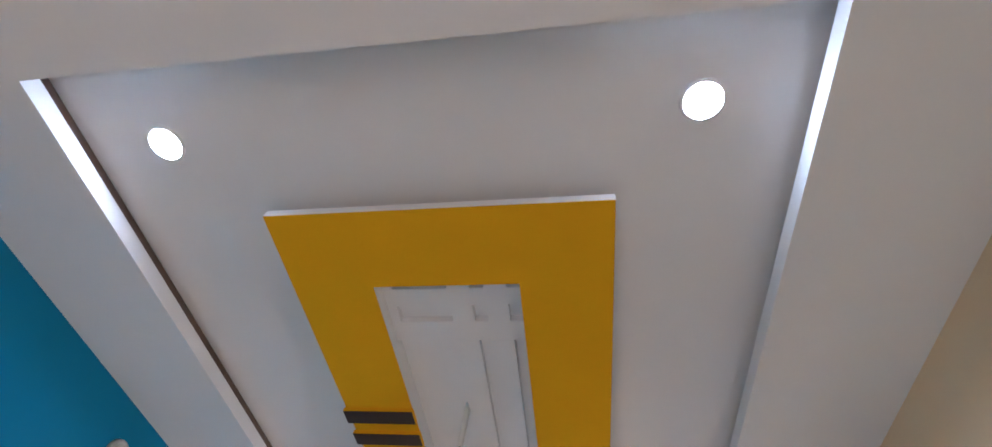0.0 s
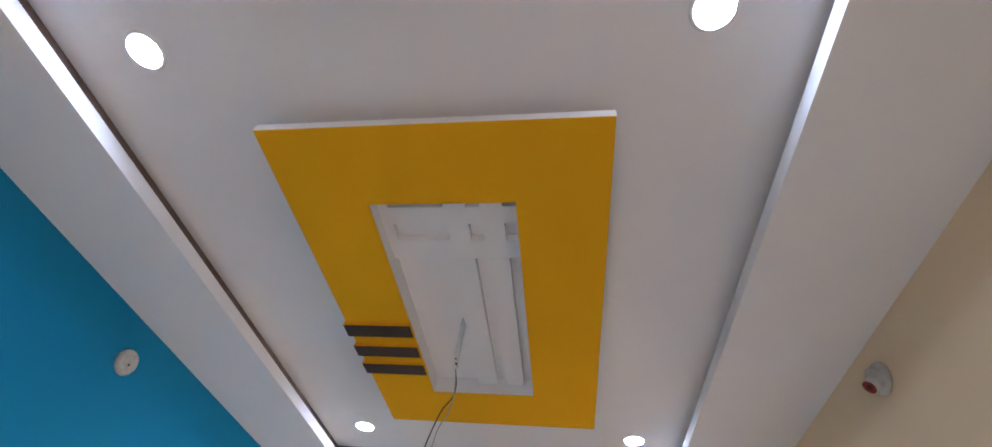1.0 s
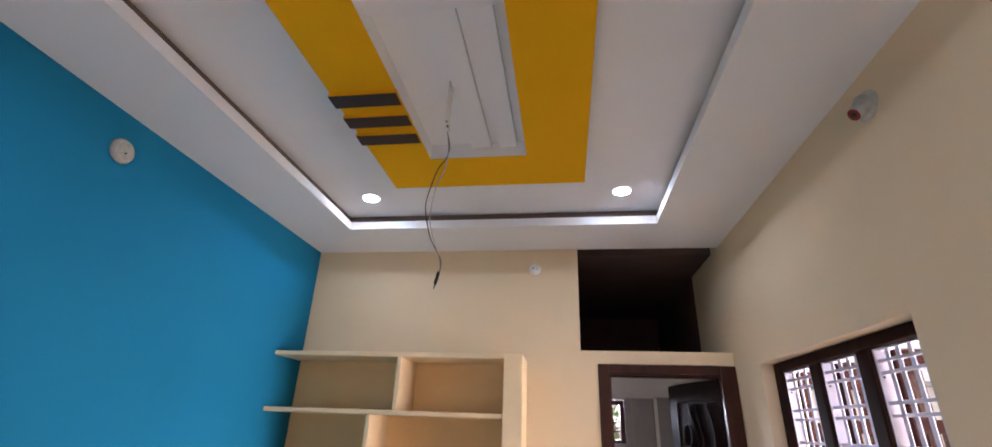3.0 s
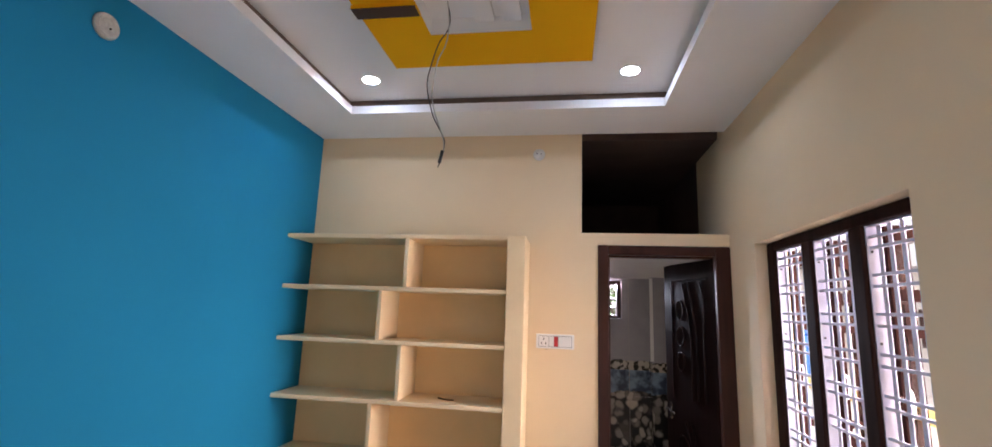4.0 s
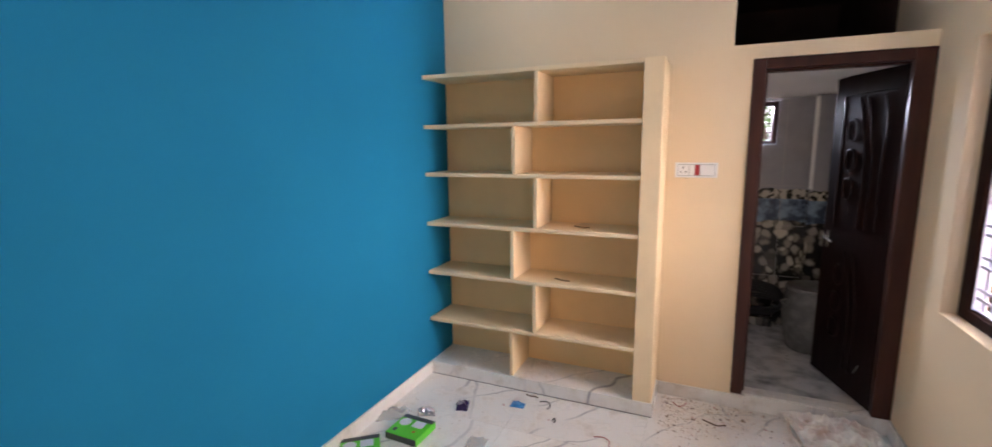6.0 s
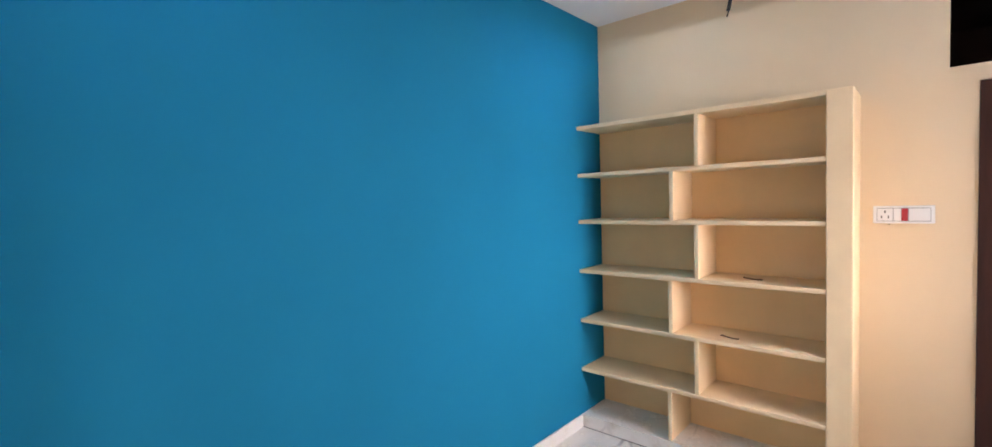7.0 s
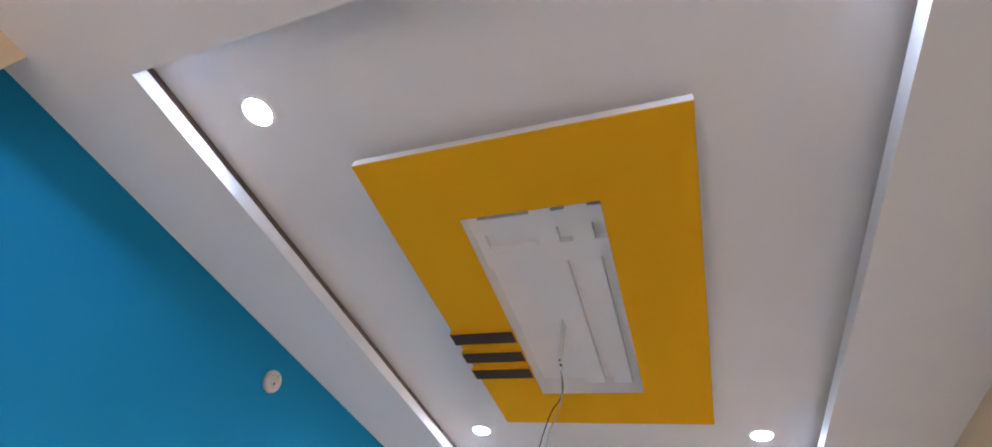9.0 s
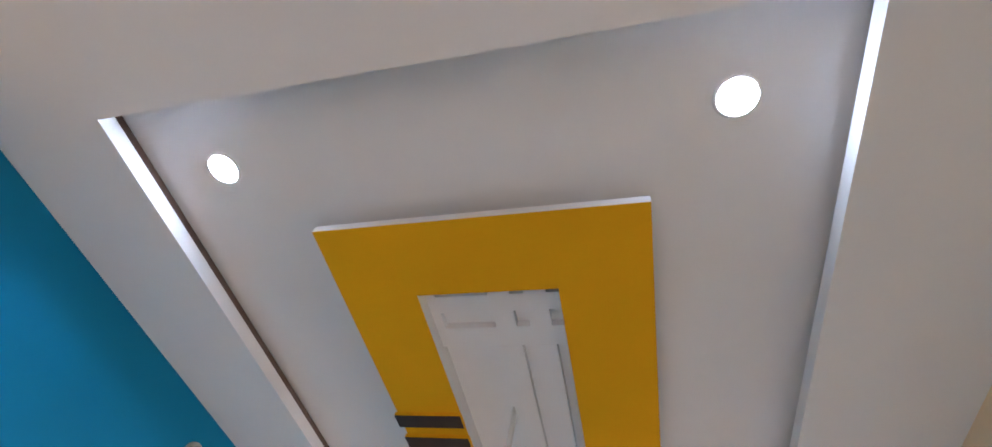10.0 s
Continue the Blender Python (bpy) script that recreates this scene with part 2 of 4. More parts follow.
OLDPLASTIC = material("dull_lamp_base_plastic", (0.50, 0.49, 0.45), 0.45, 0, 0.12, 30, 0.05, 90, 0.0)
RED = material("red_rocker_plastic", (0.45, 0.012, 0.012), 0.3, 0, 0.05, 20, 0.02, 90, 0.0)
ORANGE = material("red_holder_plastic", (0.26, 0.012, 0.006), 0.5, 0, 0.15, 60, 0.05, 90, 0.0)
DARK = material("dark_hole", (0.02, 0.018, 0.016), 0.8)
BLACK = material("black_cable_pvc", (0.012, 0.012, 0.013), 0.4, 0, 0.1, 40, 0.03, 90, 0.0)
CHROME = material("brushed_steel", (0.75, 0.74, 0.72), 0.2, 1.0, 0.02, 20, 0.02, 90, 0.0)
LAMP = glowing("lamp_diffuser", LAMP_TINT, LAMP_GLOW)
GLASS = clear_glass("clear_glass")
PRINT = printed_tile("printed_bathroom_tile")
BATHFLOOR = material("grey_floor_tile", (0.54, 0.52, 0.49), 0.3, 0, 0.30, 7, 0.05, 60, 0.05)
DRUM = material("grey_drum_plastic", (0.125, 0.12, 0.11), 0.6, 0, 0.12, 14, 0.06, 50, 0.15, second=(0.21, 0.205, 0.19))
SACK = material("dirty_woven_sack", (0.76, 0.72, 0.65), 0.7, 0, 0.14, 9, 0.08, 220, 0.3, second=(0.52, 0.36, 0.30))
GREYPLATE = material("grey_module_frame", (0.40, 0.40, 0.39), 0.5)
ROPE = material("brown_coir_rope", (0.16, 0.085, 0.045), 0.8, 0, 0.12, 60, 0.15, 200, 0.5)
GREEN = material("green_carton", (0.10, 0.55, 0.02), 0.35, 0, 0.03, 12, 0.02, 90, 0.0)
GREYCARD = material("dark_grey_carton", (0.06, 0.06, 0.062), 0.45, 0, 0.08, 18, 0.03, 90, 0.0)
LILAC = material("pale_lilac_carton_print", (0.62, 0.62, 0.72), 0.4, 0, 0.03, 18, 0.02, 90, 0.0)
BLUEFOIL = material("blue_wrapper_foil", (0.05, 0.26, 0.62), 0.3, 0.2, 0.15, 40, 0.05, 90, 0.2)
PURPLEFOIL = material("dark_purple_wrapper_foil", (0.035, 0.02, 0.08), 0.25, 0.3, 0.2, 50, 0.05, 90, 0.2)
SILVERFOIL = material("silver_wrapper_foil", (0.62, 0.62, 0.70), 0.22, 0.7, 0.1, 40, 0.05, 90, 0.2)
REDWIRE = material("red_wire_pvc", (0.40, 0.04, 0.04), 0.4)
CRUMB = material("plaster_crumbs", (0.55, 0.47, 0.38), 0.9)
tones = CRUMB.node_tree
pick, ramp = tones.nodes.new("ShaderNodeNewGeometry"), tones.nodes.new("ShaderNodeValToRGB")
ramp.color_ramp.interpolation = "CONSTANT"
ramp.color_ramp.elements[0].color = (0.10, 0.055, 0.035, 1)
ramp.color_ramp.elements[1].position, ramp.color_ramp.elements[1].color = 0.09, (0.36, 0.27, 0.19, 1)
for place, tone in ((0.26, (0.58, 0.50, 0.40, 1)), (0.48, (0.84, 0.78, 0.70, 1)), (0.95, (0.40, 0.10, 0.07, 1))):
    ramp.color_ramp.elements.new(place).color = tone
tones.links.new(pick.outputs["Random Per Island"], ramp.inputs[0])
tones.links.new(ramp.outputs[0], tones.nodes["Principled BSDF"].inputs["Base Color"])
POLY = material("thin_clear_polythene", (0.62, 0.63, 0.62), 0.2, 0, 0.05, 30, 0.05, 90, 0.2)
POLY.node_tree.nodes["Principled BSDF"].inputs["Alpha"].default_value = 0.35
SOIL = material("dry_pale_soil", (0.43, 0.40, 0.36), 0.95, 0, 0.12, 0.6, 0.1, 20, 0.3)
LIMEWASH = material("pale_limewash", (0.72, 0.70, 0.66), 0.85, 0, 0.06, 0.8, 0.04, 30, 0.1)
OCHRE = material("ochre_limewash", (0.66, 0.52, 0.16), 0.85, 0, 0.06, 0.9, 0.05, 30, 0.1)
TANK = material("blue_tank_plastic", (0.03, 0.17, 0.55), 0.4, 0, 0.05, 2, 0.02, 60, 0.0)
ROOFING = material("grey_roof_slab", (0.32, 0.31, 0.30), 0.9, 0, 0.1, 1, 0.05, 30, 0.1)
LEAFGREEN = material("leaf_green", (0.09, 0.17, 0.035), 0.6, 0, 0.2, 3, 0.1, 30, 0.0)
BARK = material("tree_bark", (0.13, 0.09, 0.06), 0.9, 0, 0.15, 6, 0.1, 40, 0.3)


# ---- mesh helpers ----
def solid(bm, lo, hi, bevel=0.0):
    """An upright block from corner lo to corner hi, with softened edges."""
    made = bmesh.ops.create_cube(bm, size=1.0)["verts"]
    for v in made:
        v.co = Vector([(a + b) / 2 + c * (b - a) for a, b, c in zip(lo, hi, v.co)])
    if bevel:
        edges = list({e for v in made for e in v.link_edges})
        bmesh.ops.bevel(bm, geom=edges, offset=bevel, segments=2, affect="EDGES", profile=0.6)
    return bm


def block(lo, hi, bevel=0.0):
    return solid(bmesh.new(), lo, hi, bevel)


def lathe(bm, profile, segments=32):
    """A turned shape about z from (radius, height) pairs."""
    rings = []
    for r, z in profile:
        rings.append([bm.verts.new((r * math.cos(2 * math.pi * i / segments), r * math.sin(2 * math.pi * i / segments), z)) for i in range(segments)])
    for a, b in zip(rings, rings[1:]):
        for i in range(segments):
            j = (i + 1) % segments
            bm.faces.new((a[i], a[j], b[j], b[i]))
    bm.faces.new(list(reversed(rings[0])))
    bm.faces.new(rings[-1])
    return bm


def tube(bm, points, radius, sides=8, closed=False):
    """A round rod, wire or moulding along points."""
    pts = [Vector(p) for p in points]
    rings = []
    count = len(pts)
    side = None
    for i, p in enumerate(pts):
        a = pts[(i - 1) % count] if closed or i else p
        b = pts[(i + 1) % count] if closed or i < count - 1 else p
        d = (b - a).normalized()
        if side is None:
            side = d.orthogonal().normalized()
        side = (side - d * side.dot(d)).normalized()
        up = d.cross(side)
        rings.append([bm.verts.new(p + radius * (math.cos(2 * math.pi * k / sides) * side + math.sin(2 * math.pi * k / sides) * up)) for k in range(sides)])
    pairs = list(zip(rings, rings[1:])) + ([(rings[-1], rings[0])] if closed else [])
    for a, b in pairs:
        for k in range(sides):
            j = (k + 1) % sides
            bm.faces.new((a[k], a[j], b[j], b[k]))
    if not closed:
        bm.faces.new(list(reversed(rings[0])))
        bm.faces.new(rings[-1])
    return bm


def spline(points, steps=8):
    """Points along a smooth line through the given ones."""
    pts = [Vector(p) for p in points]
    pts = [2 * pts[0] - pts[1]] + pts + [2 * pts[-1] - pts[-2]]
    out = []
    for a, b, c, d in zip(pts, pts[1:], pts[2:], pts[3:]):
        for k in range(steps):
            t = k / steps
            out.append(0.5 * (2 * b + (c - a) * t + (2 * a - 5 * b + 4 * c - d) * t * t + (3 * b - a - 3 * c + d) * t ** 3))
    out.append(pts[-2])
    return out


def mesh_of(name, bm, mat, smooth=False):
    bmesh.ops.recalc_face_normals(bm, faces=bm.faces)
    me = bpy.data.meshes.new(name)
    bm.to_mesh(me)
    bm.free()
    me.materials.append(mat)
    if smooth:
        me.polygons.foreach_set("use_smooth", [True] * len(me.polygons))
    return me


def part(name, bm, mat, parent, label="", smooth=False):
    """One mesh under a thing or a part, its coordinates in the world's metres."""
    ob = new(name, mesh_of(name, bm, mat, smooth))
    ob.parent = parent
    if parent.type == "EMPTY":
        ob.matrix_parent_inverse = Matrix.Translation(-parent.location)
    return tagged(ob, label)


def thing(name, base, label, category, group="", kind=""):
    ob = new(name)
    ob.location = base
    ob.empty_display_size = 0.1
    return tagged(ob, label, category, group, kind)


def single(name, bm, mat, label, category, group="", kind="", smooth=False):
    return tagged(new(name, mesh_of(name, bm, mat, smooth)), label, category, group, kind)


def structure(name, bm, mat, label, category):
    return single(name, bm, mat, label, category, kind="structure")


# ---- the room ----
W = 2.923          # east wall
SOUTH = -5.2       # far end of the hall behind
SOFFIT, LIP, TOP = 2.997, 3.051, 3.10
X0, X1, Y0, Y1 = 0.438, 2.447, -3.196, -0.456   # opening of the tray

bm = bmesh.new()
for lo, hi in (((-0.2, 0, -0.1), (1.967, 0.15, 3.3)), ((1.967, 0, -0.1), (2.075, 0.15, 2.285)), ((2.075, 0, 2.203), (W, 0.15, 2.285))):
    solid(bm, lo, hi)
structure("wall_north", bm, CREAM, "cream painted plaster wall with the built-in shelf and bathroom door", "wall")
structure("wall_west", block((-0.2, -3.33, -0.1), (0, -0.0001, 3.3)), BLUE, "bright blue painted plaster side wall", "wall")
structure("wall_pier", block((-0.2, SOUTH, -0.1), (0.128, -3.33, 3.3), 0.004), CREAM, "cream painted pier that ends the blue wall", "wall")
# unseen closing wall; its doorway is made up to hold the fill lamp
bm = bmesh.new()
for lo, hi in (((-0.2, SOUTH - 0.2, -0.1), (0.9, SOUTH, 3.3)), ((1.9, SOUTH - 0.2, -0.1), (W + 0.2, SOUTH, 3.3)), ((0.9, SOUTH - 0.2, 2.1), (1.9, SOUTH, 3.3))):
    solid(bm, lo, hi)
structure("wall_south", bm, CREAM, "plain cream unseen wall closing the room behind, with a doorway added for fill light", "wall")
WY0, WY1, WZ0, WZ1 = -1.669, -0.412, 0.890, 2.168
bm = bmesh.new()
for lo, hi in (((W, SOUTH, -0.1), (W + 0.2, WY0, 3.3)), ((W, WY1, -0.1), (W + 0.2, 1.6, 3.3)),
               ((W, WY0, -0.1), (W + 0.2, WY1, WZ0)), ((W, WY0, WZ1), (W + 0.2, WY1, 3.3))):
    solid(bm, lo, hi)
structure("wall_east", bm, CREAM, "cream painted plaster wall with the barred window", "wall")

# ceiling: flat slab, dropped border with a shadow gap above its lip
structure("ceiling", block((-0.2, SOUTH - 0.2, TOP), (W + 0.2, 0.15, TOP + 0.2)), WHITE, "flat white ceiling inside the tray", "ceiling")
bm = bmesh.new()
for lo, hi in (((0, Y1, SOFFIT), (W, 0, LIP)), ((0, SOUTH, SOFFIT), (W, Y0, LIP)), ((0, Y0, SOFFIT), (X0, Y1, LIP)), ((X1, Y0, SOFFIT), (W, Y1, LIP))):
    solid(bm, lo, hi)
structure("ceiling_border", bm, WHITE, "dropped white gypsum border round the tray ceiling", "ceiling")

# brown strips added behind the lip, their colour deepening the gap's shade
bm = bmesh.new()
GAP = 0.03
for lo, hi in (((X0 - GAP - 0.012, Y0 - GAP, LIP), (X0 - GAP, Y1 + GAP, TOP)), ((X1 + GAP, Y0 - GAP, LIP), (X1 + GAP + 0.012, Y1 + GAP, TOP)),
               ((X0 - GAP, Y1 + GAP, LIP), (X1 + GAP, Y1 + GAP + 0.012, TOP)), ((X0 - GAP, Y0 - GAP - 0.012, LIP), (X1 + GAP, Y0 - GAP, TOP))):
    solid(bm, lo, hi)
structure("cove_shade_strip", bm, GAP_SHADE, "added brown strips that darken the shadow gap of the tray", "ceiling")

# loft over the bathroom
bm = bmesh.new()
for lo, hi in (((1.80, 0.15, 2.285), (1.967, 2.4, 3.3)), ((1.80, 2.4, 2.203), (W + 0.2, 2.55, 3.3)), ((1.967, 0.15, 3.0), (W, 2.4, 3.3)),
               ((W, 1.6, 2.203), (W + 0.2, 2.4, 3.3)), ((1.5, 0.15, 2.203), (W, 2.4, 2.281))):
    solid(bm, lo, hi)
# thin dark skin over the cream east wall, painting the loft's deepening shade
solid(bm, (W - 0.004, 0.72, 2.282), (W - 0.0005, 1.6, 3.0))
structure("loft", bm, SHADED_CEMENT, "dark raw cement storage loft above the bathroom door, its east skin painted as shade", "loft")

# bathroom behind the door
BX0, BY1 = 1.55, 1.45
structure("bathroom_floor", block((BX0, 0.002, -0.1), (W, BY1, 0.10)), BATHFLOOR, "dusty grey tiled bathroom floor", "floor")
bm = bmesh.new()
for lo, hi in (((BX0 - 0.15, 0.15, 0.1), (BX0, BY1 + 0.15, 2.203)), ((BX0, BY1, 0.1), (2.05, BY1 + 0.15, 2.203)), ((2.385, BY1, 0.1), (W + 0.2, BY1 + 0.15, 2.203)),
               ((2.05, BY1, 0.1), (2.385, BY1 + 0.15, 1.70)), ((2.05, BY1, 2.06), (2.385, BY1 + 0.15, 2.203)), ((2.64, 1.34, 0.1), (2.80, BY1, 2.203)), ((2.80, 1.20, 0.1), (W, BY1, 2.203))):
    solid(bm, lo, hi)
structure("bathroom_wall", bm, PRINT, "bathroom walls of grey tile over pebble printed tile", "wall")
for x, y in ((2.626, 1.3345), (2.786, 1.1945)):
    structure("trim", block((x, y, 1.33), (x + 0.030, y + 0.005, 2.081), 0.001), PLASTIC, "pale corner strip on the bathroom tiles", "trim")
bm = block((BX0, 0.15, 2.082), (W, BY1, 2.2025))
for v in bm.verts:
    if v.co.y < 0.2 and v.co.z < 2.1:
        v.co.z = 2.146   # the plaster rises towards the door
structure("bathroom_ceiling", bm, WHITE, "white painted bathroom ceiling", "ceiling")
bm = bmesh.new()
for x in (1.85, 2.0, 2.45):
    solid(bm, (x, 1.4465, 0.1), (x + 0.003, 1.4495, 2.08))
for z in (0.55, 1.0, 1.345, 1.8):
    solid(bm, (BX0, 1.446, z), (2.04 if z > 1.6 else 2.64, 1.4492, z + 0.003))
structure("tile_joint", bm, GROUT, "pale joints between the bathroom wall tiles", "joint")


# ---- shelf unit ----
def shelf_unit():
    t = thing("shelf_unit", (0.8, -0.17, 0), "cream plastered built-in shelf with staggered compartments on a marble plinth", "shelf")
    part("plinth", block((0.0, -0.345, 0.0), (1.622, 0, 0.095), 0.003), MARBLE, t, "white marble plinth with grey veins")
    part("joint", block((0.012, -0.3462, 0.0005), (1.6215, -0.3452, 0.0045)), DARK, t, "dark open joint along the floor")
    # added sheet over the wall; its colour paints warm light bounced between the boards
    part("back", block((0.0005, -0.004, 0.095), (1.4975, -0.0005, 2.19)), BOUNCE_BACK, t, "added back sheet, cream deepened by painted bounce light")
    tops = (2.207, 1.867, 1.531, 1.172, 0.807, 0.443)
    for z in tops:
        part("shelf_board", block((0.0, -0.338, z - 0.027), (1.497, 0, z), 0.006), SHELF, t)
    for x, z0, z1 in ((0.827, 1.867, 2.18), (0.670, 1.531, 1.84), (0.822, 1.172, 1.504), (0.656, 0.807, 1.145), (0.815, 0.443, 0.78), (0.643, 0.095, 0.416)):
        part("divider", block((x, -0.334, z0), (x + 0.028, 0, z1), 0.005), SHELF, t)
    part("post", block((1.497, -0.345, 0.095), (1.612, 0, 2.207), 0.006), SHELF, t)
    return t


shelf_unit()
for k, (x, y, z) in enumerate(((1.12, -0.20, 1.172), (1.00, -0.24, 0.807))):
    bm = tube(bmesh.new(), spline([(x - 0.05, y - 0.01, z + 0.012), (x - 0.045, y + 0.015, z + 0.006), (x - 0.02, y + 0.005, z + 0.004), (x + 0.02, y - 0.01, z + 0.004), (x + 0.05, y - 0.004, z + 0.004)]), 0.004)
    single("wire_scrap", bm, ROPE, "short bent brown wire scrap lying on a shelf", "wire scrap", "wire scraps on the shelf", smooth=True)


# ---- bathroom door ----
def door():
    t = thing("door_1", (2.5, 0.05, 0.1), "open dark varnished wooden bathroom door with carved rings", "door", kind="structure")
    x0, x1, z0, z1 = 2.075, 2.921, 0.10, 2.2
    for name, lo, hi in (("door_jamb", (x0, -0.012, z0), (2.145, 0.10, z1)), ("door_jamb", (2.826, -0.012, z0), (x1, 0.10, z1)), ("door_head", (2.145, -0.012, 2.138), (2.826, 0.10, z1))):
        part(name, block(lo, hi, 0.006), WOOD, t)
    for name, lo, hi in (("door_stop", (2.145, 0.04, z0), (2.158, 0.10, 2.138)), ("door_stop", (2.158, 0.04, 2.126), (2.826, 0.10, 2.138))):
        part(name, block(lo, hi, 0.002), WOOD, t)
    # the leaf is built shut along -x from its hinge, then swung into the bathroom
    m = Matrix.Translation((2.822, 0.034, 0)) @ Matrix.Rotation(radians(-72), 4, "Z")
    wide = 0.635

    def swung(bm):
        bm.transform(m)
        return bm
    leaf = part("door_leaf", swung(block((-wide, -0.0, 0.112), (0, 0.035, 2.128), 0.003)), LEAF_WOOD, t)
    for cz in (1.79, 1.60, 1.42, 0.85, 0.67, 0.49):
        pts = [(-0.42 + 0.052 * math.cos(a), -0.001, cz + 0.066 * math.sin(a)) for a in [k * math.pi / 12 for k in range(24)]]
        part("ring_moulding", swung(tube(bmesh.new(), pts, 0.007, 8, True)), LEAF_WOOD, leaf, smooth=True)
    for a, b, lo, hi in ((-0.35, -0.28, 1.18, 1.98), (-0.28, -0.215, 1.18, 1.98), (-0.13, -0.13, 1.18, 1.98), (-0.35, -0.28, 0.25, 1.02), (-0.28, -0.215, 0.25, 1.02)):
        pts = spline([(a - 0.03, -0.002, hi), (a + 0.02, -0.002, hi - 0.15), (b, -0.002, (lo + hi) / 2), (b, -0.002, lo + 0.1), (b, -0.002, lo)])
        part("curved_moulding", swung(tube(bmesh.new(), pts, 0.007)), LEAF_WOOD, leaf, smooth=True)
    pts = spline([(-0.53, -0.001, 1.16), (-0.53, -0.001, 1.6), (-0.53, -0.001, 1.96), (-0.515, -0.001, 1.995), (-0.48, -0.001, 2.005), (-0.30, -0.001, 2.005), (-0.07, -0.001, 2.0)])
    part("panel_moulding", swung(tube(bmesh.new(), pts, 0.005, 6)), LEAF_WOOD, leaf)
    part("handle", swung(tube(bmesh.new(), spline([(-0.575, 0.0, 1.075), (-0.575, -0.035, 1.075), (-0.55, -0.042, 1.074), (-0.455, -0.042, 1.062)]), 0.008)), CHROME, leaf, "chrome lever handle", smooth=True)
    part("handle_plate", swung(block((-0.592, -0.005, 1.00), (-0.560, 0.0, 1.12), 0.002)), CHROME, leaf)
    part("latch", swung(block((-wide - 0.003, 0.008, 1.2), (-wide, 0.027, 1.26), 0.0008)), CHROME, leaf)
    part("latch", swung(block((-wide - 0.003, 0.008, 1.06), (-wide, 0.027, 1.12), 0.0008)), CHROME, leaf)
    part("tower_bolt", swung(tube(bmesh.new(), [(-0.12, -0.006, 0.35), (-0.16, -0.006, 0.28)], 0.004)), CHROME, leaf)
    return t


door()
structure("threshold", block((2.075, -0.004, 0.101), (2.921, 0.10, 0.108), 0.002), MARBLE, "pale marble threshold of the bathroom door", "threshold")


# ---- window with bars and open casements ----
def window():
    t = thing("window_1", (3.0, -1.04, WZ0), "wooden three-bay window with white steel bars and open casements", "window", kind="structure")
    f0, f1 = 2.985, 3.052
    part("window_sill", block((W - 0.006, WY0 + 0.002, WZ0 + 0.001), (f0, WY1 - 0.002, WZ0 + 0.012), 0.003), CREAM, t, "cream plastered sill")
    z0, z1 = WZ0 + 0.002, WZ1 - 0.002
    for lo, hi in (((f0, WY0 + 0.001, z0), (f1, WY0 + 0.075, z1)), ((f0, WY1 - 0.088, z0), (f1, WY1 - 0.001, z1))):
        part("window_stile", block(lo, hi, 0.008), WINDOW_WOOD, t)
    for lo, hi in (((f0, WY0 + 0.075, z0), (f1, WY1 - 0.088, z0 + 0.060)), ((f0, WY0 + 0.075, z1 - 0.050), (f1, WY1 - 0.088, z1))):
        part("window_rail", block(lo, hi, 0.008), WINDOW_WOOD, t)
    bays = ((-0.812, -0.502), (-1.205, -0.897), (-1.592, -1.290))
    for y0, y1 in ((-0.897, -0.812), (-1.290, -1.205)):
        part("mullion", block((f0, y0, z0 + 0.060), (f1, y1, z1 - 0.050), 0.008), WINDOW_WOOD, t)
    b0, b1 = z0 + 0.062, z1 - 0.052
    for y0, y1 in bays:
        bm = bmesh.new()
        gx = 3.026
        solid(bm, (gx - 0.025, y1 - 0.006, b0), (gx + 0.024, y1, b1))
        solid(bm, (gx - 0.018, y0, b0), (gx + 0.018, y0 + 0.006, b1))
        solid(bm, (gx - 0.018, y0 + 0.006, b0), (gx + 0.018, y1 - 0.006, b0 + 0.006))
        solid(bm, (gx - 0.018, y0 + 0.006, b1 - 0.006), (gx + 0.018, y1 - 0.006, b1))
        g = part("grille", bm, GRILLE, t, "white painted steel grille")
        wide = y1 - y0
        for z in (b0 + 0.10, b0 + 0.62 * (b1 - b0), b1 - 0.10):
            part("screw", block((gx - 0.014, y1 - 0.0085, z - 0.004), (gx - 0.006, y1 - 0.0062, z + 0.004), 0.0008), DARK, g, "dark screw head")
        for u in (0.20, 0.40, 0.62, 0.82):
            y = y0 + u * wide
            part("bar", block((gx - 0.0083, y - 0.011, b0 + 0.006), (gx - 0.0043, y + 0.011, b1 - 0.006), 0.001), GRILLE, g)
        count = 8
        for k in range(count):
            zc = b0 + (k + 0.55) * (b1 - b0) / count
            for dz in (-0.021, 0.021):
                part("bar", block((gx - 0.018, y0 + 0.006, zc + dz - 0.006), (gx - 0.0085, y1 - 0.006, zc + dz + 0.006), 0.0015), GRILLE, g)
        # casement swung square to the wall, hinged on the north side of its bay
        cy = y1 + 0.004
        s0, s1 = f1 + 0.004, f1 + 0.004 + wide + 0.02
        c = bmesh.new()
        th = 0.032
        st, sh = 0.050, 0.030
        solid(c, (s0, cy - th, b0), (s0 + sh, cy, b1), 0.003)
        solid(c, (s1 - st, cy - th, b0), (s1, cy, b1), 0.003)
        for zz, hh in ((b0, 0.06), (b1 - 1.06, 0.035), (b1 - 0.89, 0.035), (b1 - 0.415, 0.035), (b1 - 0.285, 0.045)):
            solid(c, (s0 + sh, cy - th, zz), (s1 - st, cy, zz + hh), 0.002)
        # arched head over the top light
        mid, half = (s0 + sh + s1 - st) / 2, (s1 - s0 - st - sh) / 2
        spring = b1 - 0.115
        steps = 12
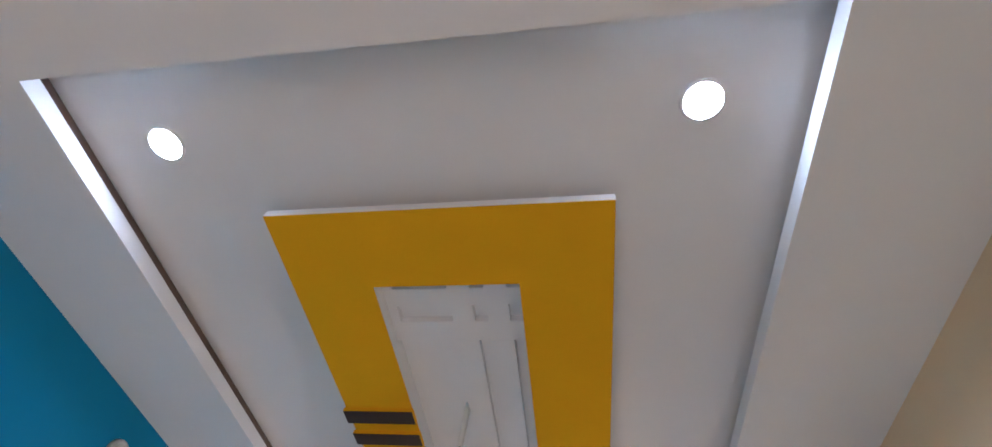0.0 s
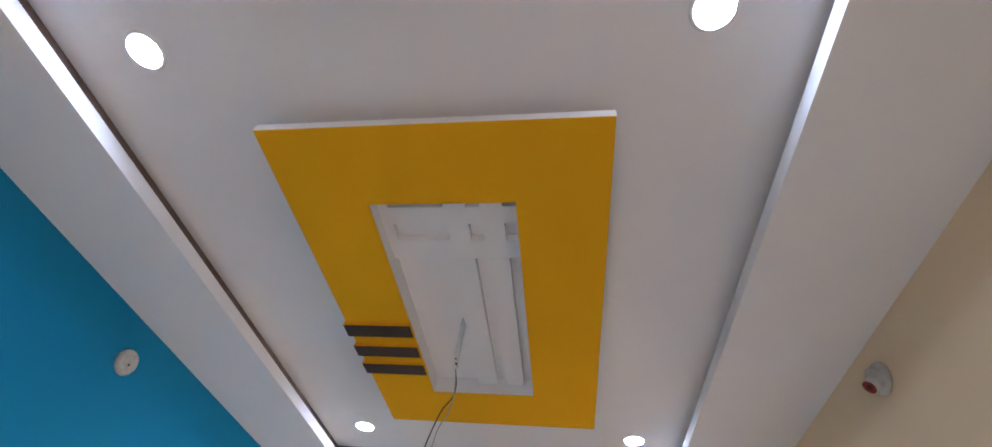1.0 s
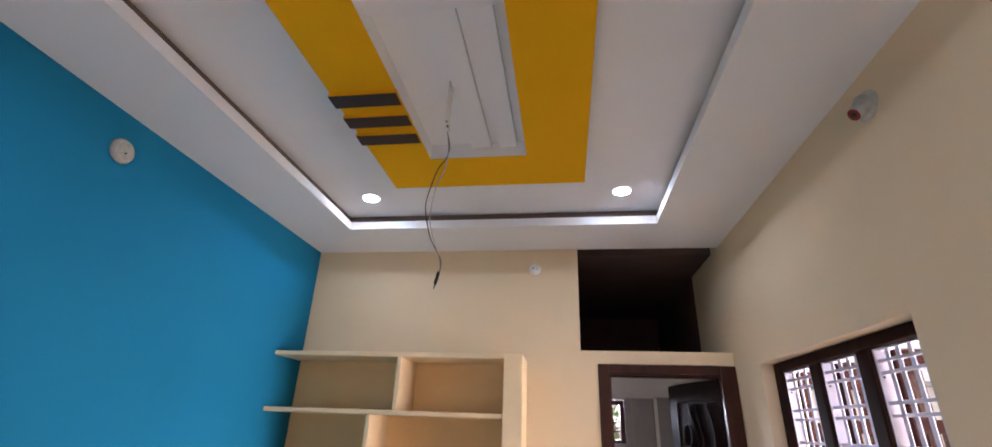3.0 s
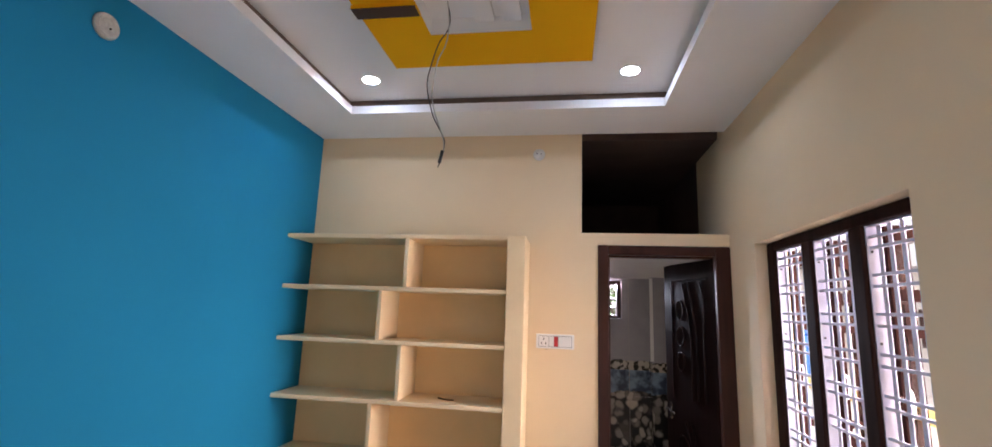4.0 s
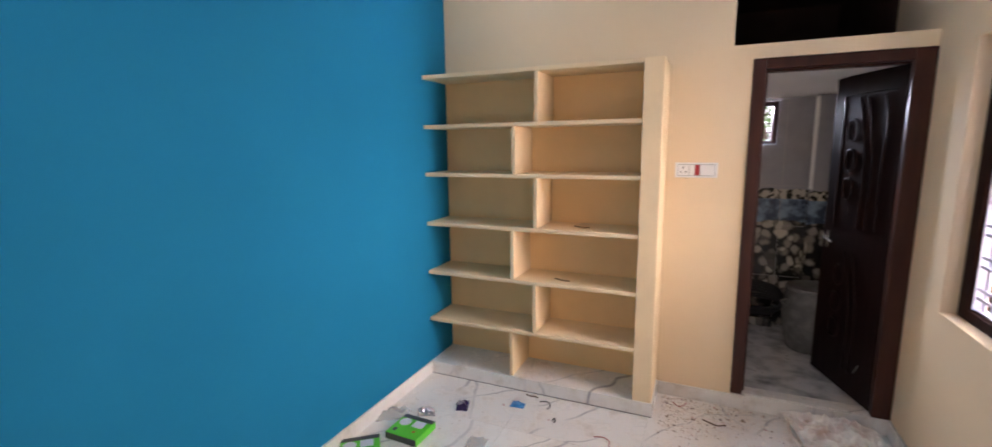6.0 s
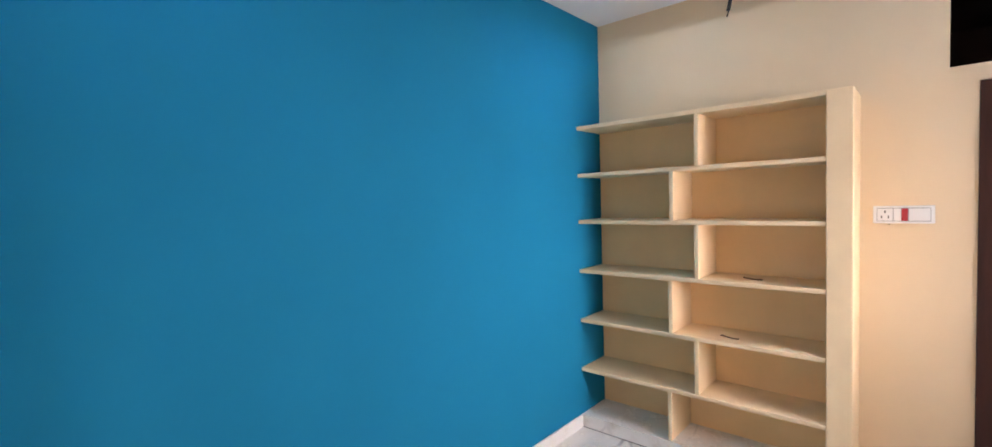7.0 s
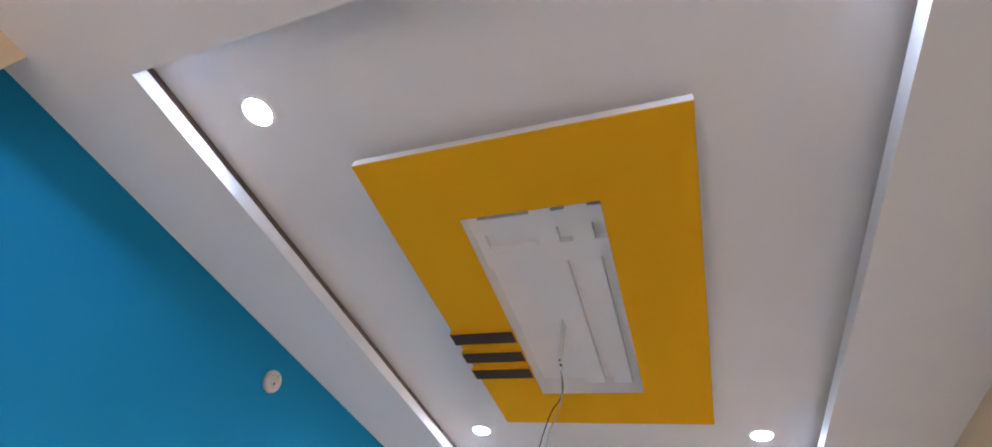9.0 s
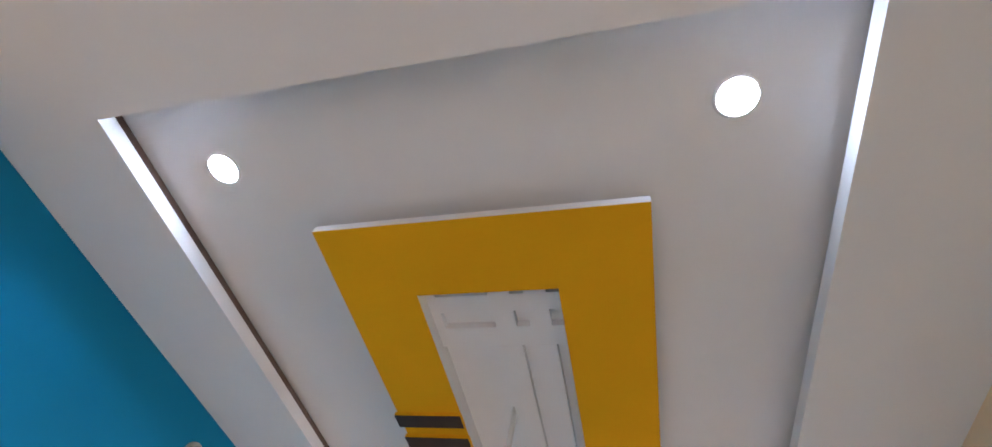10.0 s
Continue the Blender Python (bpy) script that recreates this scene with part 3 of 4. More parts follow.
        for k in range(steps):
            a0, a1 = math.pi * k / steps, math.pi * (k + 1) / steps
            xa, xb = mid - half * math.cos(a0), mid - half * math.cos(a1)
            za = spring + 0.06 * (math.sin(a0) + math.sin(a1)) / 2
            solid(c, (xa, cy - th, za), (xb, cy, b1))
        cs = part("casement", c, CASEMENT, t, "open brown casement with arched top light")
        pane = part("pane", block((s0 + sh - 0.004, cy - 0.018, b0 + 0.07), (s1 - st + 0.004, cy - 0.014, b1 - 0.045)), GLASS, cs, "clear glass")
        pane.visible_shadow = False
        pull = spline([(s0 + 0.016, cy - th + 0.002, 1.42), (s0 + 0.016, cy - th - 0.022, 1.43), (s0 + 0.016, cy - th - 0.026, 1.47), (s0 + 0.016, cy - th - 0.020, 1.51), (s0 + 0.016, cy - th + 0.002, 1.52)])
        part("handle", tube(bmesh.new(), pull, 0.005), PLASTIC, cs, "small white pull handle", smooth=True)
        part("stay", tube(bmesh.new(), [(f1, y0 + 0.05, b0 + 0.03), (s0 + 0.15, cy - th - 0.004, b0 + 0.03)], 0.004), CHROME, cs)
    return t


window()


def bath_window():
    t = thing("window_2", (2.22, 1.5, 1.70), "small brown bathroom window with horizontal bars", "window", kind="structure")
    for lo, hi in (((2.052, 1.47, 1.702), (2.09, 1.56, 2.058)), ((2.345, 1.47, 1.702), (2.383, 1.56, 2.058))):
        part("window_stile", block(lo, hi, 0.003), WOOD, t)
    for lo, hi in (((2.09, 1.47, 1.702), (2.345, 1.56, 1.73)), ((2.09, 1.47, 2.02), (2.345, 1.56, 2.058))):
        part("window_rail", block(lo, hi, 0.003), WOOD, t)
    for z in (1.80, 1.875, 1.95):
        part("bar", tube(bmesh.new(), [(2.09, 1.51, z), (2.345, 1.51, z)], 0.006), WOOD, t)


bath_window()


# ---- ceiling feature ----
def feature():
    x0, x1, y0, y1 = 0.941, 1.988, -2.736, -0.990
    a0, a1, c0, c1 = 1.219, 1.699, -2.450, -1.287
    z = 3.02
    t = thing("ceiling_panel", (1.46, -1.86, TOP), "mustard yellow suspended ceiling panel with white recess and brown battens", "ceiling panel")
    for lo, hi in (((x0, y0, z), (x1, c0, z + 0.03)), ((x0, c1, z), (x1, y1, z + 0.03)), ((x0, c0, z), (a0, c1, z + 0.03)), ((a1, c0, z), (x1, c1, z + 0.03))):
        part("board", block(lo, hi, 0.0), WHITE, t, "white edged gypsum board")
        part("paint_face", block((lo[0] + (0.001 if lo[0] == x0 else 0), lo[1] + (0.001 if lo[1] == y0 else 0), z - 0.003), (hi[0] - (0.001 if hi[0] == x1 else 0), hi[1] - (0.001 if hi[1] == y1 else 0), z - 0.0002)), YELLOW, t, "mustard yellow face")
    for lo, hi in (((a0 - 0.02, c0 - 0.02, z + 0.03), (a1 + 0.02, c0, TOP)), ((a0 - 0.02, c1, z + 0.03), (a1 + 0.02, c1 + 0.02, TOP)), ((a0 - 0.02, c0, z + 0.03), (a0, c1, TOP)), ((a1, c0, z + 0.03), (a1 + 0.02, c1, TOP))):
        part("recess_side", block(lo, hi), WHITE, t)
    for y in (y0 + 0.12, y1 - 0.16):
        part("hanger", block((x0 + 0.12, y, z + 0.03), (x1 - 0.12, y + 0.04, TOP)), WHITE, t)
    # raised strips inside the recess
    wx, wy, zr = a1 - a0, c1 - c0, TOP - 0.028
    bm = bmesh.new()
    solid(bm, (a0, c0, zr), (a0 + 0.07 * wx, c0 + 0.260 * wy, TOP))
    for u0, u1 in ((0.47, 0.63), (0.73, 0.89)):
        solid(bm, (a0 + u0 * wx, c0, zr), (a0 + u1 * wx, c0 + 0.260 * wy, TOP))
    for u0, u1 in ((0.07, 0.47), (0.63, 0.73), (0.89, 1.0)):
        for v0, v1 in ((0.050, 0.115), (0.180, 0.260)):
            solid(bm, (a0 + u0 * wx, c0 + v0 * wy, zr), (a0 + u1 * wx, c0 + v1 * wy, TOP))
    part("relief_panel", bm, WHITE, t, "white relief panel with sunk pockets")
    for u0, u1 in ((0.44, 0.635), (0.72, 0.90)):
        part("relief_strip", block((a0 + u0 * wx, c0 + 0.2605 * wy, zr), (a0 + u1 * wx, c1, TOP)), WHITE, t)
    for ya, yb in ((-1.830, -1.752), (-1.682, -1.606), (-1.545, -1.467)):
        b = part("batten", block((x0 - 0.006, ya, z - 0.020), (a0 + 0.004, yb, z - 0.0035)), YELLOW, t, "raised batten with yellow sides")
        part("batten_face", block((x0 - 0.005, ya + 0.001, z - 0.0225), (a0 + 0.003, yb - 0.001, z - 0.0203)), BROWN, b, "dark brown face")
    return t


feature()


def downlight():
    t = thing("downlight", (0, 0, 0), "round recessed white downlight, switched on", "downlight", "downlights in the tray ceiling")
    part("trim_ring", lathe(bmesh.new(), [(0.048, 0.0), (0.056, -0.0006), (0.058, 0.004), (0.048, 0.007)]), WHITE, t, "white trim ring", smooth=True)
    part("diffuser", lathe(bmesh.new(), [(0.0475, -0.0014), (0.0475, 0.004)]), LAMP, t, "glowing cool white diffuser")
    return t


dl = downlight()
dl.location = (0.676, -0.724, TOP - 0.007)
for x, y in ((2.213, -0.722), (0.672, -2.958), (2.206, -2.968)):
    copy_thing(dl, pose(x, y, TOP - 0.007))


def fan_rod():
    t = thing("fan_hook_rod", (1.425, -1.752, TOP), "white fan down rod hanging from the ceiling with loose wires", "fan rod")
    x, y, z = 1.424, -1.752, TOP - 0.016
    part("rod", tube(bmesh.new(), [(x, y, z + 0.016), (x - 0.005, y, 2.862)], 0.011, 16), PLASTIC, t, "white steel rod", smooth=True)
    part("bolt_hole", tube(bmesh.new(), [(x - 0.004, y - 0.0118, 2.898), (x - 0.004, y + 0.0118, 2.898)], 0.0042), DARK, t)
    part("bolt_hole", tube(bmesh.new(), [(x + 0.001, y - 0.0118, 2.876), (x + 0.001, y + 0.0118, 2.876)], 0.0045), DARK, t)
    ways = (((x - 0.003, 2.870), (x - 0.001, 2.857), (x + 0.013, 2.789), (x + 0.007, 2.733), (x - 0.021, 2.685), (x - 0.046, 2.611), (x - 0.060, 2.547), (x - 0.050, 2.486), (x - 0.025, 2.406), (x + 0.006, 2.348), (x + 0.018, 2.314), (x + 0.010, 2.265), (x + 0.000, 2.224)),
            ((x - 0.003, 2.870), (x + 0.001, 2.848), (x + 0.012, 2.761), (x + 0.005, 2.678), (x - 0.022, 2.624), (x - 0.036, 2.548), (x - 0.038, 2.487), (x - 0.020, 2.418), (x + 0.005, 2.352), (x + 0.016, 2.312), (x + 0.012, 2.270), (x + 0.006, 2.240)))
    for k, way in enumerate(ways):
        pts = spline([(px, y + 0.008 * math.sin(i * 1.3 + k), pz) for i, (px, pz) in enumerate(way)], 6)
        part("wire", tube(bmesh.new(), pts, 0.0022, 6), GREYPLATE if k else BLACK, t, "thin grey wire" if k else "thin black wire", smooth=True)
    part("taped_end", tube(bmesh.new(), spline([(x + 0.013, y, 2.283), (x + 0.009, y, 2.262), (x + 0.004, y, 2.240)]), 0.006), BLACK, t, smooth=True)
    return t


fan_rod()


# ---- electrical fittings ----
def turned(profile, m, segments=32):
    bm = lathe(bmesh.new(), profile, segments)
    bm.transform(m)
    return bm


def fittings():
    east = Matrix.Translation((0.0, -1.770, 2.826)) @ Matrix.Rotation(radians(90), 4, "Y")
    t = thing("wall_lamp_base", (0, -1.770, 2.826), "round white lamp base on the blue wall", "lamp base")
    part("base", turned([(0.054, 0.0), (0.054, 0.008), (0.050, 0.016), (0.042, 0.018), (0.034, 0.010), (0.028, 0.006), (0.010, 0.006)], east), OLDPLASTIC, t, smooth=True)
    part("screw", turned([(0.004, 0.004), (0.004, 0.010)], Matrix.Translation((0, 0.017, -0.002)) @ east, 12), DARK, t)
    west = Matrix.Translation((W, -1.772, 2.868)) @ Matrix.Rotation(radians(-90), 4, "Y")
    tilt = Matrix.Translation((W - 0.012, -1.772, 2.864)) @ Matrix.Rotation(radians(-128), 4, "Y")
    t = thing("bulb_holder", (W, -1.772, 2.868), "white angled bulb holder with red mouth on the cream wall", "bulb holder")
    part("base", turned([(0.056, 0.0), (0.056, 0.006), (0.050, 0.014), (0.034, 0.020), (0.015, 0.021)], west), OLDPLASTIC, t, smooth=True)
    part("neck", turned([(0.044, -0.004), (0.038, 0.008), (0.028, 0.026), (0.0235, 0.052)], tilt), OLDPLASTIC, t, smooth=True)
    part("mouth", turned([(0.020, 0.04), (0.0225, 0.0535), (0.017, 0.0545), (0.014, 0.0525)], tilt), ORANGE, t, "dark red plastic mouth", smooth=True)
    part("contact", turned([(0.010, 0.049), (0.009, 0.0548)], tilt, 16), DARK, t)
    north = Matrix.Translation((1.665, 0.0, 2.848)) @ Matrix.Rotation(radians(90), 4, "X")
    t = thing("ceiling_rose", (1.665, 0, 2.848), "small round white connection plate on the cream wall", "connection plate")
    part("plate", turned([(0.043, 0.0), (0.043, 0.005), (0.040, 0.010), (0.024, 0.012), (0.020, 0.016)], north), PLASTIC, t, smooth=True)
    for dx, dz in ((-0.014, 0.006), (0.014, 0.0)):
        part("hole", turned([(0.0045, 0.012), (0.0045, 0.0175)], Matrix.Translation((dx, 0, dz)) @ north, 12), DARK, t)
    t = thing("switch_plate", (1.794, 0, 1.55), "white switch plate with socket and red rocker switch", "switch")
    part("plate", block((1.669, -0.011, 1.503), (1.920, 0.0, 1.598), 0.004), PLASTIC, t)
    part("module_frame", block((1.685, -0.0117, 1.514), (1.905, -0.0105, 1.587)), GREYPLATE, t)
    part("socket", block((1.688, -0.014, 1.518), (1.752, -0.0112, 1.583), 0.0015), PLASTIC, t)
    for x, z, w in ((1.720, 1.566, 0.006), (1.706, 1.538, 0.005), (1.734, 1.538, 0.005)):
        part("socket_hole", block((x - w / 2, -0.0148, z - 0.007), (x + w / 2, -0.0138, z + 0.007)), DARK, t)
    part("blank", block((1.756, -0.014, 1.518), (1.786, -0.0112, 1.583), 0.0015), PLASTIC, t)
    part("rocker", block((1.788, -0.016, 1.518), (1.814, -0.0112, 1.583), 0.002), RED, t, "red rocker switch")
    part("blank", block((1.818, -0.014, 1.518), (1.902, -0.0112, 1.583), 0.0015), PLASTIC, t)
    part("screw", turned([(0.003, 0.0), (0.003, 0.008)], Matrix.Translation((1.738, -0.004, 1.498)) @ Matrix.Rotation(radians(90), 4, "X"), 10), DARK, t)


fittings()


# ---- bathroom things ----
def drum():
    t = thing("drum", (2.665, 0.985, 0.1), "grey plaster-splashed open plastic drum on the bathroom floor", "drum")
    m = Matrix.Translation((2.665, 0.985, 0.1)) @ Matrix.Diagonal((1, 1, 0.87, 1))
    part("body", turned([(0.150, 0.0), (0.158, 0.01), (0.178, 0.10), (0.198, 0.26), (0.202, 0.36), (0.192, 0.47), (0.176, 0.535), (0.176, 0.56), (0.166, 0.56), (0.166, 0.53), (0.182, 0.46), (0.19, 0.36), (0.185, 0.2), (0.15, 0.03)], m), DRUM, t, smooth=True)
    part("rim", turned([(0.176, 0.548), (0.187, 0.552), (0.188, 0.576), (0.180, 0.583), (0.168, 0.580), (0.166, 0.560)], m), DRUM, t, smooth=True)
    for a in (200, 20):
        c, s = math.cos(radians(a)), math.sin(radians(a))
        part("lug", tube(bmesh.new(), spline([(2.665 + 0.18 * c, 0.985 + 0.18 * s, 0.51), (2.665 + 0.235 * c, 0.985 + 0.235 * s, 0.49), (2.665 + 0.19 * c, 0.985 + 0.19 * s, 0.45)]), 0.010), DRUM, t, smooth=True)


drum()


def hose():
    t = thing("hose_coil", (2.28, 1.36, 0.1), "coiled black plastic hose leaning on the bathroom wall", "hose")
    for k in range(7):
        pts = []
        for i in range(36):
            a = 2 * math.pi * i / 36
            pts.append((2.27 + (0.26 - 0.008 * k) * math.cos(a), 1.40 - 0.018 * k + 0.006 * math.sin(3 * a + k), 0.345 + (0.16 - 0.018 * k + 0.004 * math.sin(k)) * math.sin(a)))
        part("coil", tube(bmesh.new(), pts, 0.011, 8, True), BLACK, t, smooth=True)
    part("prop", block((2.05, 1.36, 0.10), (2.45, 1.44, 0.178), 0.01), PRINT, t, "low tiled kerb under the coil")


hose()


# ---- litter on the floor ----
def crumpled(corners, thick, seed, cols=22, rows_=16, puff=0.03):
    """A crumpled sheet with two skins between four corners (back-left, back-right, front-right, front-left)."""
    bm = bmesh.new()
    q = [Vector(c) for c in corners]
    skins = []
    for skin in (0, 1):
        grid = []
        for j in range(rows_ + 1):
            line = []
            for i in range(cols + 1):
                u, v = i / cols, j / rows_
                p = (q[0] * (1 - u) + q[1] * u) * (1 - v) + (q[3] * (1 - u) + q[2] * u) * v
                edge = (4 * u * (1 - u) * 4 * v * (1 - v)) ** 0.4
                n1 = noise.noise(Vector((u * 4 + seed, v * 4, seed)))
                n2 = abs(noise.noise(Vector((u * 9, v * 9 + seed, seed * 2)))) - 0.15
                n4 = abs(noise.noise(Vector((u * 13 + v * 6, v * 12 - u * 5 + seed, seed * 3)))) ** 0.6 - 0.4
                n3 = abs(noise.noise(Vector((u * 3.1 + v * 2.0, v * 5 - u * 3 + seed, seed)))) ** 0.7
                z = (puff * (0.45 + n1) + puff * 0.9 * n2 + puff * 1.1 * (0.35 - n3) - puff * 0.55 * n4) * edge
                wob = Vector((noise.noise(Vector((v * 5, seed, 1.0))), noise.noise(Vector((u * 5, seed, 2.0))), 0)) * thick * 1.2
                if skin == 0:
                    line.append(bm.verts.new(p + wob + Vector((0, 0, max(0.003, z + thick * edge + 0.003)))))
                else:
                    line.append(bm.verts.new(p + wob + Vector((0, 0, 0.0008))))
            grid.append(line)
        for j in range(rows_):
            for i in range(cols):
                bm.faces.new((grid[j][i], grid[j][i + 1], grid[j + 1][i + 1], grid[j + 1][i]))
        skins.append(grid)
    top, low = skins
    ring = [(0, i) for i in range(cols)] + [(j, cols) for j in range(rows_)] + [(rows_, i) for i in range(cols, 0, -1)] + [(j, 0) for j in range(rows_, 0, -1)]
    for (a, b), (c, d) in zip(ring, ring[1:] + ring[:1]):
        bm.faces.new((top[a][b], top[c][d], low[c][d], low[a][b]))
    return bm


def litter():
    sack = thing("sack", (2.62, -0.22, 0), "crumpled dirty white woven sack slumped by the bathroom step", "sack")
    part("bag", crumpled(((2.36, -0.06, 0.055), (2.85, -0.05, 0.035), (2.885, -0.405, 0.0), (2.47, -0.385, 0.0)), 0.022, 3.1, 90, 64, 0.064), SACK, sack, smooth=True)
    bm = tube(bmesh.new(), spline([(2.40, -0.10, 0.062), (2.39, -0.22, 0.03), (2.45, -0.36, 0.012), (2.60, -0.40, 0.012), (2.75, -0.41, 0.012), (2.885, -0.408, 0.010)]), 0.006)
    part("hem", bm, SACK, sack, smooth=True)
    rope = tube(bmesh.new(), spline([(2.47, -0.48, 0.010), (2.53, -0.45, 0.018), (2.60, -0.45, 0.012), (2.645, -0.50, 0.010), (2.60, -0.56, 0.018), (2.53, -0.55, 0.024), (2.52, -0.50, 0.028), (2.58, -0.475, 0.030), (2.62, -0.53, 0.026), (2.56, -0.58, 0.012), (2.49, -0.57, 0.010)]), 0.008)
    single("rope", rope, ROPE, "coil of thick brown rope on the floor", "rope", smooth=True)
    for k, (x, y, turn, tilt) in enumerate(((0.30, -1.075, 88, 0), (0.15, -1.36, 128, 0))):
        t = thing("carton", (x, y, 0), "empty bright green and grey printed carton thrown on the floor", "carton", "green cartons on the floor")
        m = Matrix.Translation((x, y, 0.0)) @ Matrix.Rotation(radians(turn), 4, "Z")

        def put(bm):
            bm.transform(m)
            return bm
        part("box", put(block((-0.105, -0.11, 0.0), (0.105, 0.11, 0.045), 0.003)), GREEN, t)
        part("end_flap", put(block((-0.107, -0.108, 0.003), (-0.1055, 0.108, 0.043))), GREYCARD, t, "dark grey end")
        part("side_band", put(block((0.068, -0.109, 0.0452), (0.104, 0.109, 0.0462))), GREYCARD, t)
        part("print_panel", put(block((0.0, -0.075, 0.0452), (0.064, 0.0, 0.0462))), LILAC, t, "pale lilac print")
        part("print_panel", turned([(0.0005, 0.0462), (0.038, 0.0462), (0.038, 0.0452), (0.0005, 0.0452)], m @ Matrix.Translation((0.028, 0.058, 0))), LILAC, t, "round pale lilac print")
        part("print_mark", put(block((-0.075, 0.06, 0.0452), (-0.045, 0.085, 0.046))), GREYCARD, t)
        part("print_mark", put(block((-0.05, -0.06, 0.0452), (-0.035, -0.04, 0.046))), RED, t)
    single("wrapper", crumpled(((0.735, -0.49, 0.0), (0.83, -0.50, 0.0), (0.835, -0.56, 0.0), (0.74, -0.57, 0.0)), 0.004, 8.0, 10, 8, 0.012), BLUEFOIL, "small crumpled blue foil wrapper on the floor", "wrapper", "wrappers on the floor")
    t = thing("sweet_packet", (0.44, -0.70, 0), "torn dark purple and silver packet on the floor", "packet", "wrappers on the floor")
    part("foil", crumpled(((0.40, -0.68, 0.0), (0.48, -0.64, 0.02), (0.505, -0.73, 0.0), (0.43, -0.75, 0.0)), 0.009, 9.0, 12, 10, 0.024), PURPLEFOIL, t)
    part("lining", crumpled(((0.415, -0.69, 0.026), (0.465, -0.665, 0.034), (0.475, -0.71, 0.026), (0.43, -0.72, 0.026)), 0.004, 10.0, 8, 6, 0.012), SILVERFOIL, t, "silver lining")
    single("sweet_packet", crumpled(((0.20, -0.84, 0.0), (0.30, -0.80, 0.0), (0.34, -0.86, 0.0), (0.24, -0.90, 0.0)), 0.010, 12.0, 10, 8, 0.03), SILVERFOIL, "crumpled silver and black packet beside the carton", "packet", "wrappers on the floor")
    single("polythene_bag", crumpled(((0.02, -0.90, 0.0), (0.16, -0.86, 0.0), (0.18, -0.96, 0.0), (0.02, -1.06, 0.0)), 0.012, 13.0, 14, 12, 0.04), POLY, "thin crumpled clear polythene bag by the skirting", "bag")
    single("polythene_bag", crumpled(((0.65, -0.98, 0.0), (0.76, -0.95, 0.0), (0.77, -1.05, 0.0), (0.66, -1.07, 0.0)), 0.006, 14.0, 14, 12, 0.02), POLY, "thin crumpled clear polythene scrap on the tiles", "bag")
    scraps = (((0.91, -0.44), (0.96, -0.43), (0.99, -0.47), (0.985, -0.51), BLACK), ((0.79, -0.38), (0.82, -0.40), (0.86, -0.39), (0.88, -0.40), ROPE),
              ((1.33, -0.69), (1.38, -0.68), (1.42, -0.70), (1.43, -0.76), REDWIRE), ((1.92, -0.25), (1.97, -0.28), (2.0, -0.285), (2.05, -0.27), ROPE),
              ((1.73, -0.10), (1.77, -0.15), (1.80, -0.12), (1.82, -0.08), REDWIRE), ((1.05, -0.62), (1.06, -0.60), (1.07, -0.62), (1.07, -0.64), BLACK))
    for *pts, mat in scraps:
        bm = tube(bmesh.new(), spline([(x, y, 0.0045 + 0.004 * (i % 2)) for i, (x, y) in enumerate(pts)]), 0.004 if mat is not REDWIRE else 0.0025, 6)
        single("wire_scrap", bm, mat, "short curled wire offcut on the dusty floor", "wire scrap", "wire offcuts on the floor", smooth=True)
    rng = random.Random(11)
    verts, faces = [], []
    for k in range(2400):
        if k < 1900:
            x, y = 1.66 + abs(rng.gauss(0, 0.33)), -0.02 - abs(rng.gauss(0, 0.20))
        else:
            x, y = rng.uniform(0.1, 2.85), rng.uniform(-2.2, -0.36)
        if x > 2.86 or (y > -0.36 and x < 1.64):
            continue
        s = rng.choice((0.001, 0.0012, 0.0015, 0.002, 0.0025, 0.003, 0.004, 0.006)) * (0.8 if k % 3 else 1.2)
        lengthen = rng.choice((1.0, 1.0, 1.4, 3.0))
        a = rng.uniform(0, 6.28)
        b = len(verts)
        for i in range(4):
            r = s * rng.uniform(0.6, 1.4)
            ca, sa = r * math.cos(i * 1.57) * lengthen, r * math.sin(i * 1.57)
            verts.append((x + ca * math.cos(a) - sa * math.sin(a), y + ca * math.sin(a) + sa * math.cos(a), 0.0006))
        verts.append((x, y, 0.0006 + s * rng.uniform(0.4, 0.9)))
        faces += [(b, b + 1, b + 4), (b + 1, b + 2, b + 4), (b + 2, b + 3, b + 4), (b + 3, b, b + 4), (b + 3, b + 2, b + 1, b)]
    me = bpy.data.meshes.new("debris")
    me.from_pydata(verts, [], faces)
    me.materials.append(CRUMB)
    tagged(new("debris", me), "scattered plaster crumbs and wood chips on the floor", "debris", kind="stuff")


litter()


# ---- outside ----
structure("ground", block((-60, -60, -0.5), (80, 80, -0.45)), SOIL, "dry bare soil round the house", "ground")
structure("roof", block((-0.4, SOUTH - 0.4, 3.3), (W + 0.22, 2.6, 3.42)), ROOFING, "flat concrete roof slab", "roof")


def neighbour(x, y, w, d, h, mat, label):
    t = thing("house", (x, y, -0.45), label, "house", "houses across the lane")
    part("wall", block((x - w / 2, y - d / 2, -0.45), (x + w / 2, y + d / 2, h), 0.01), mat, t)
    part("roof", block((x - w / 2 - 0.4, y - d / 2 - 0.4, h), (x + w / 2 + 0.4, y + d / 2 + 0.4, h + 0.15), 0.01), ROOFING, t)
    for k in range(3):
        wx = x - w / 2 + (k + 0.5) * w / 3
        win = part("window", block((wx - 0.5, y - d / 2 - 0.03, 1.0), (wx + 0.5, y - d / 2, 2.2), 0.005), WOOD, t)
        part("sill", block((wx - 0.6, y - d / 2 - 0.10, 0.92), (wx + 0.6, y - d / 2, 0.998), 0.005), LIMEWASH, win)
    return t


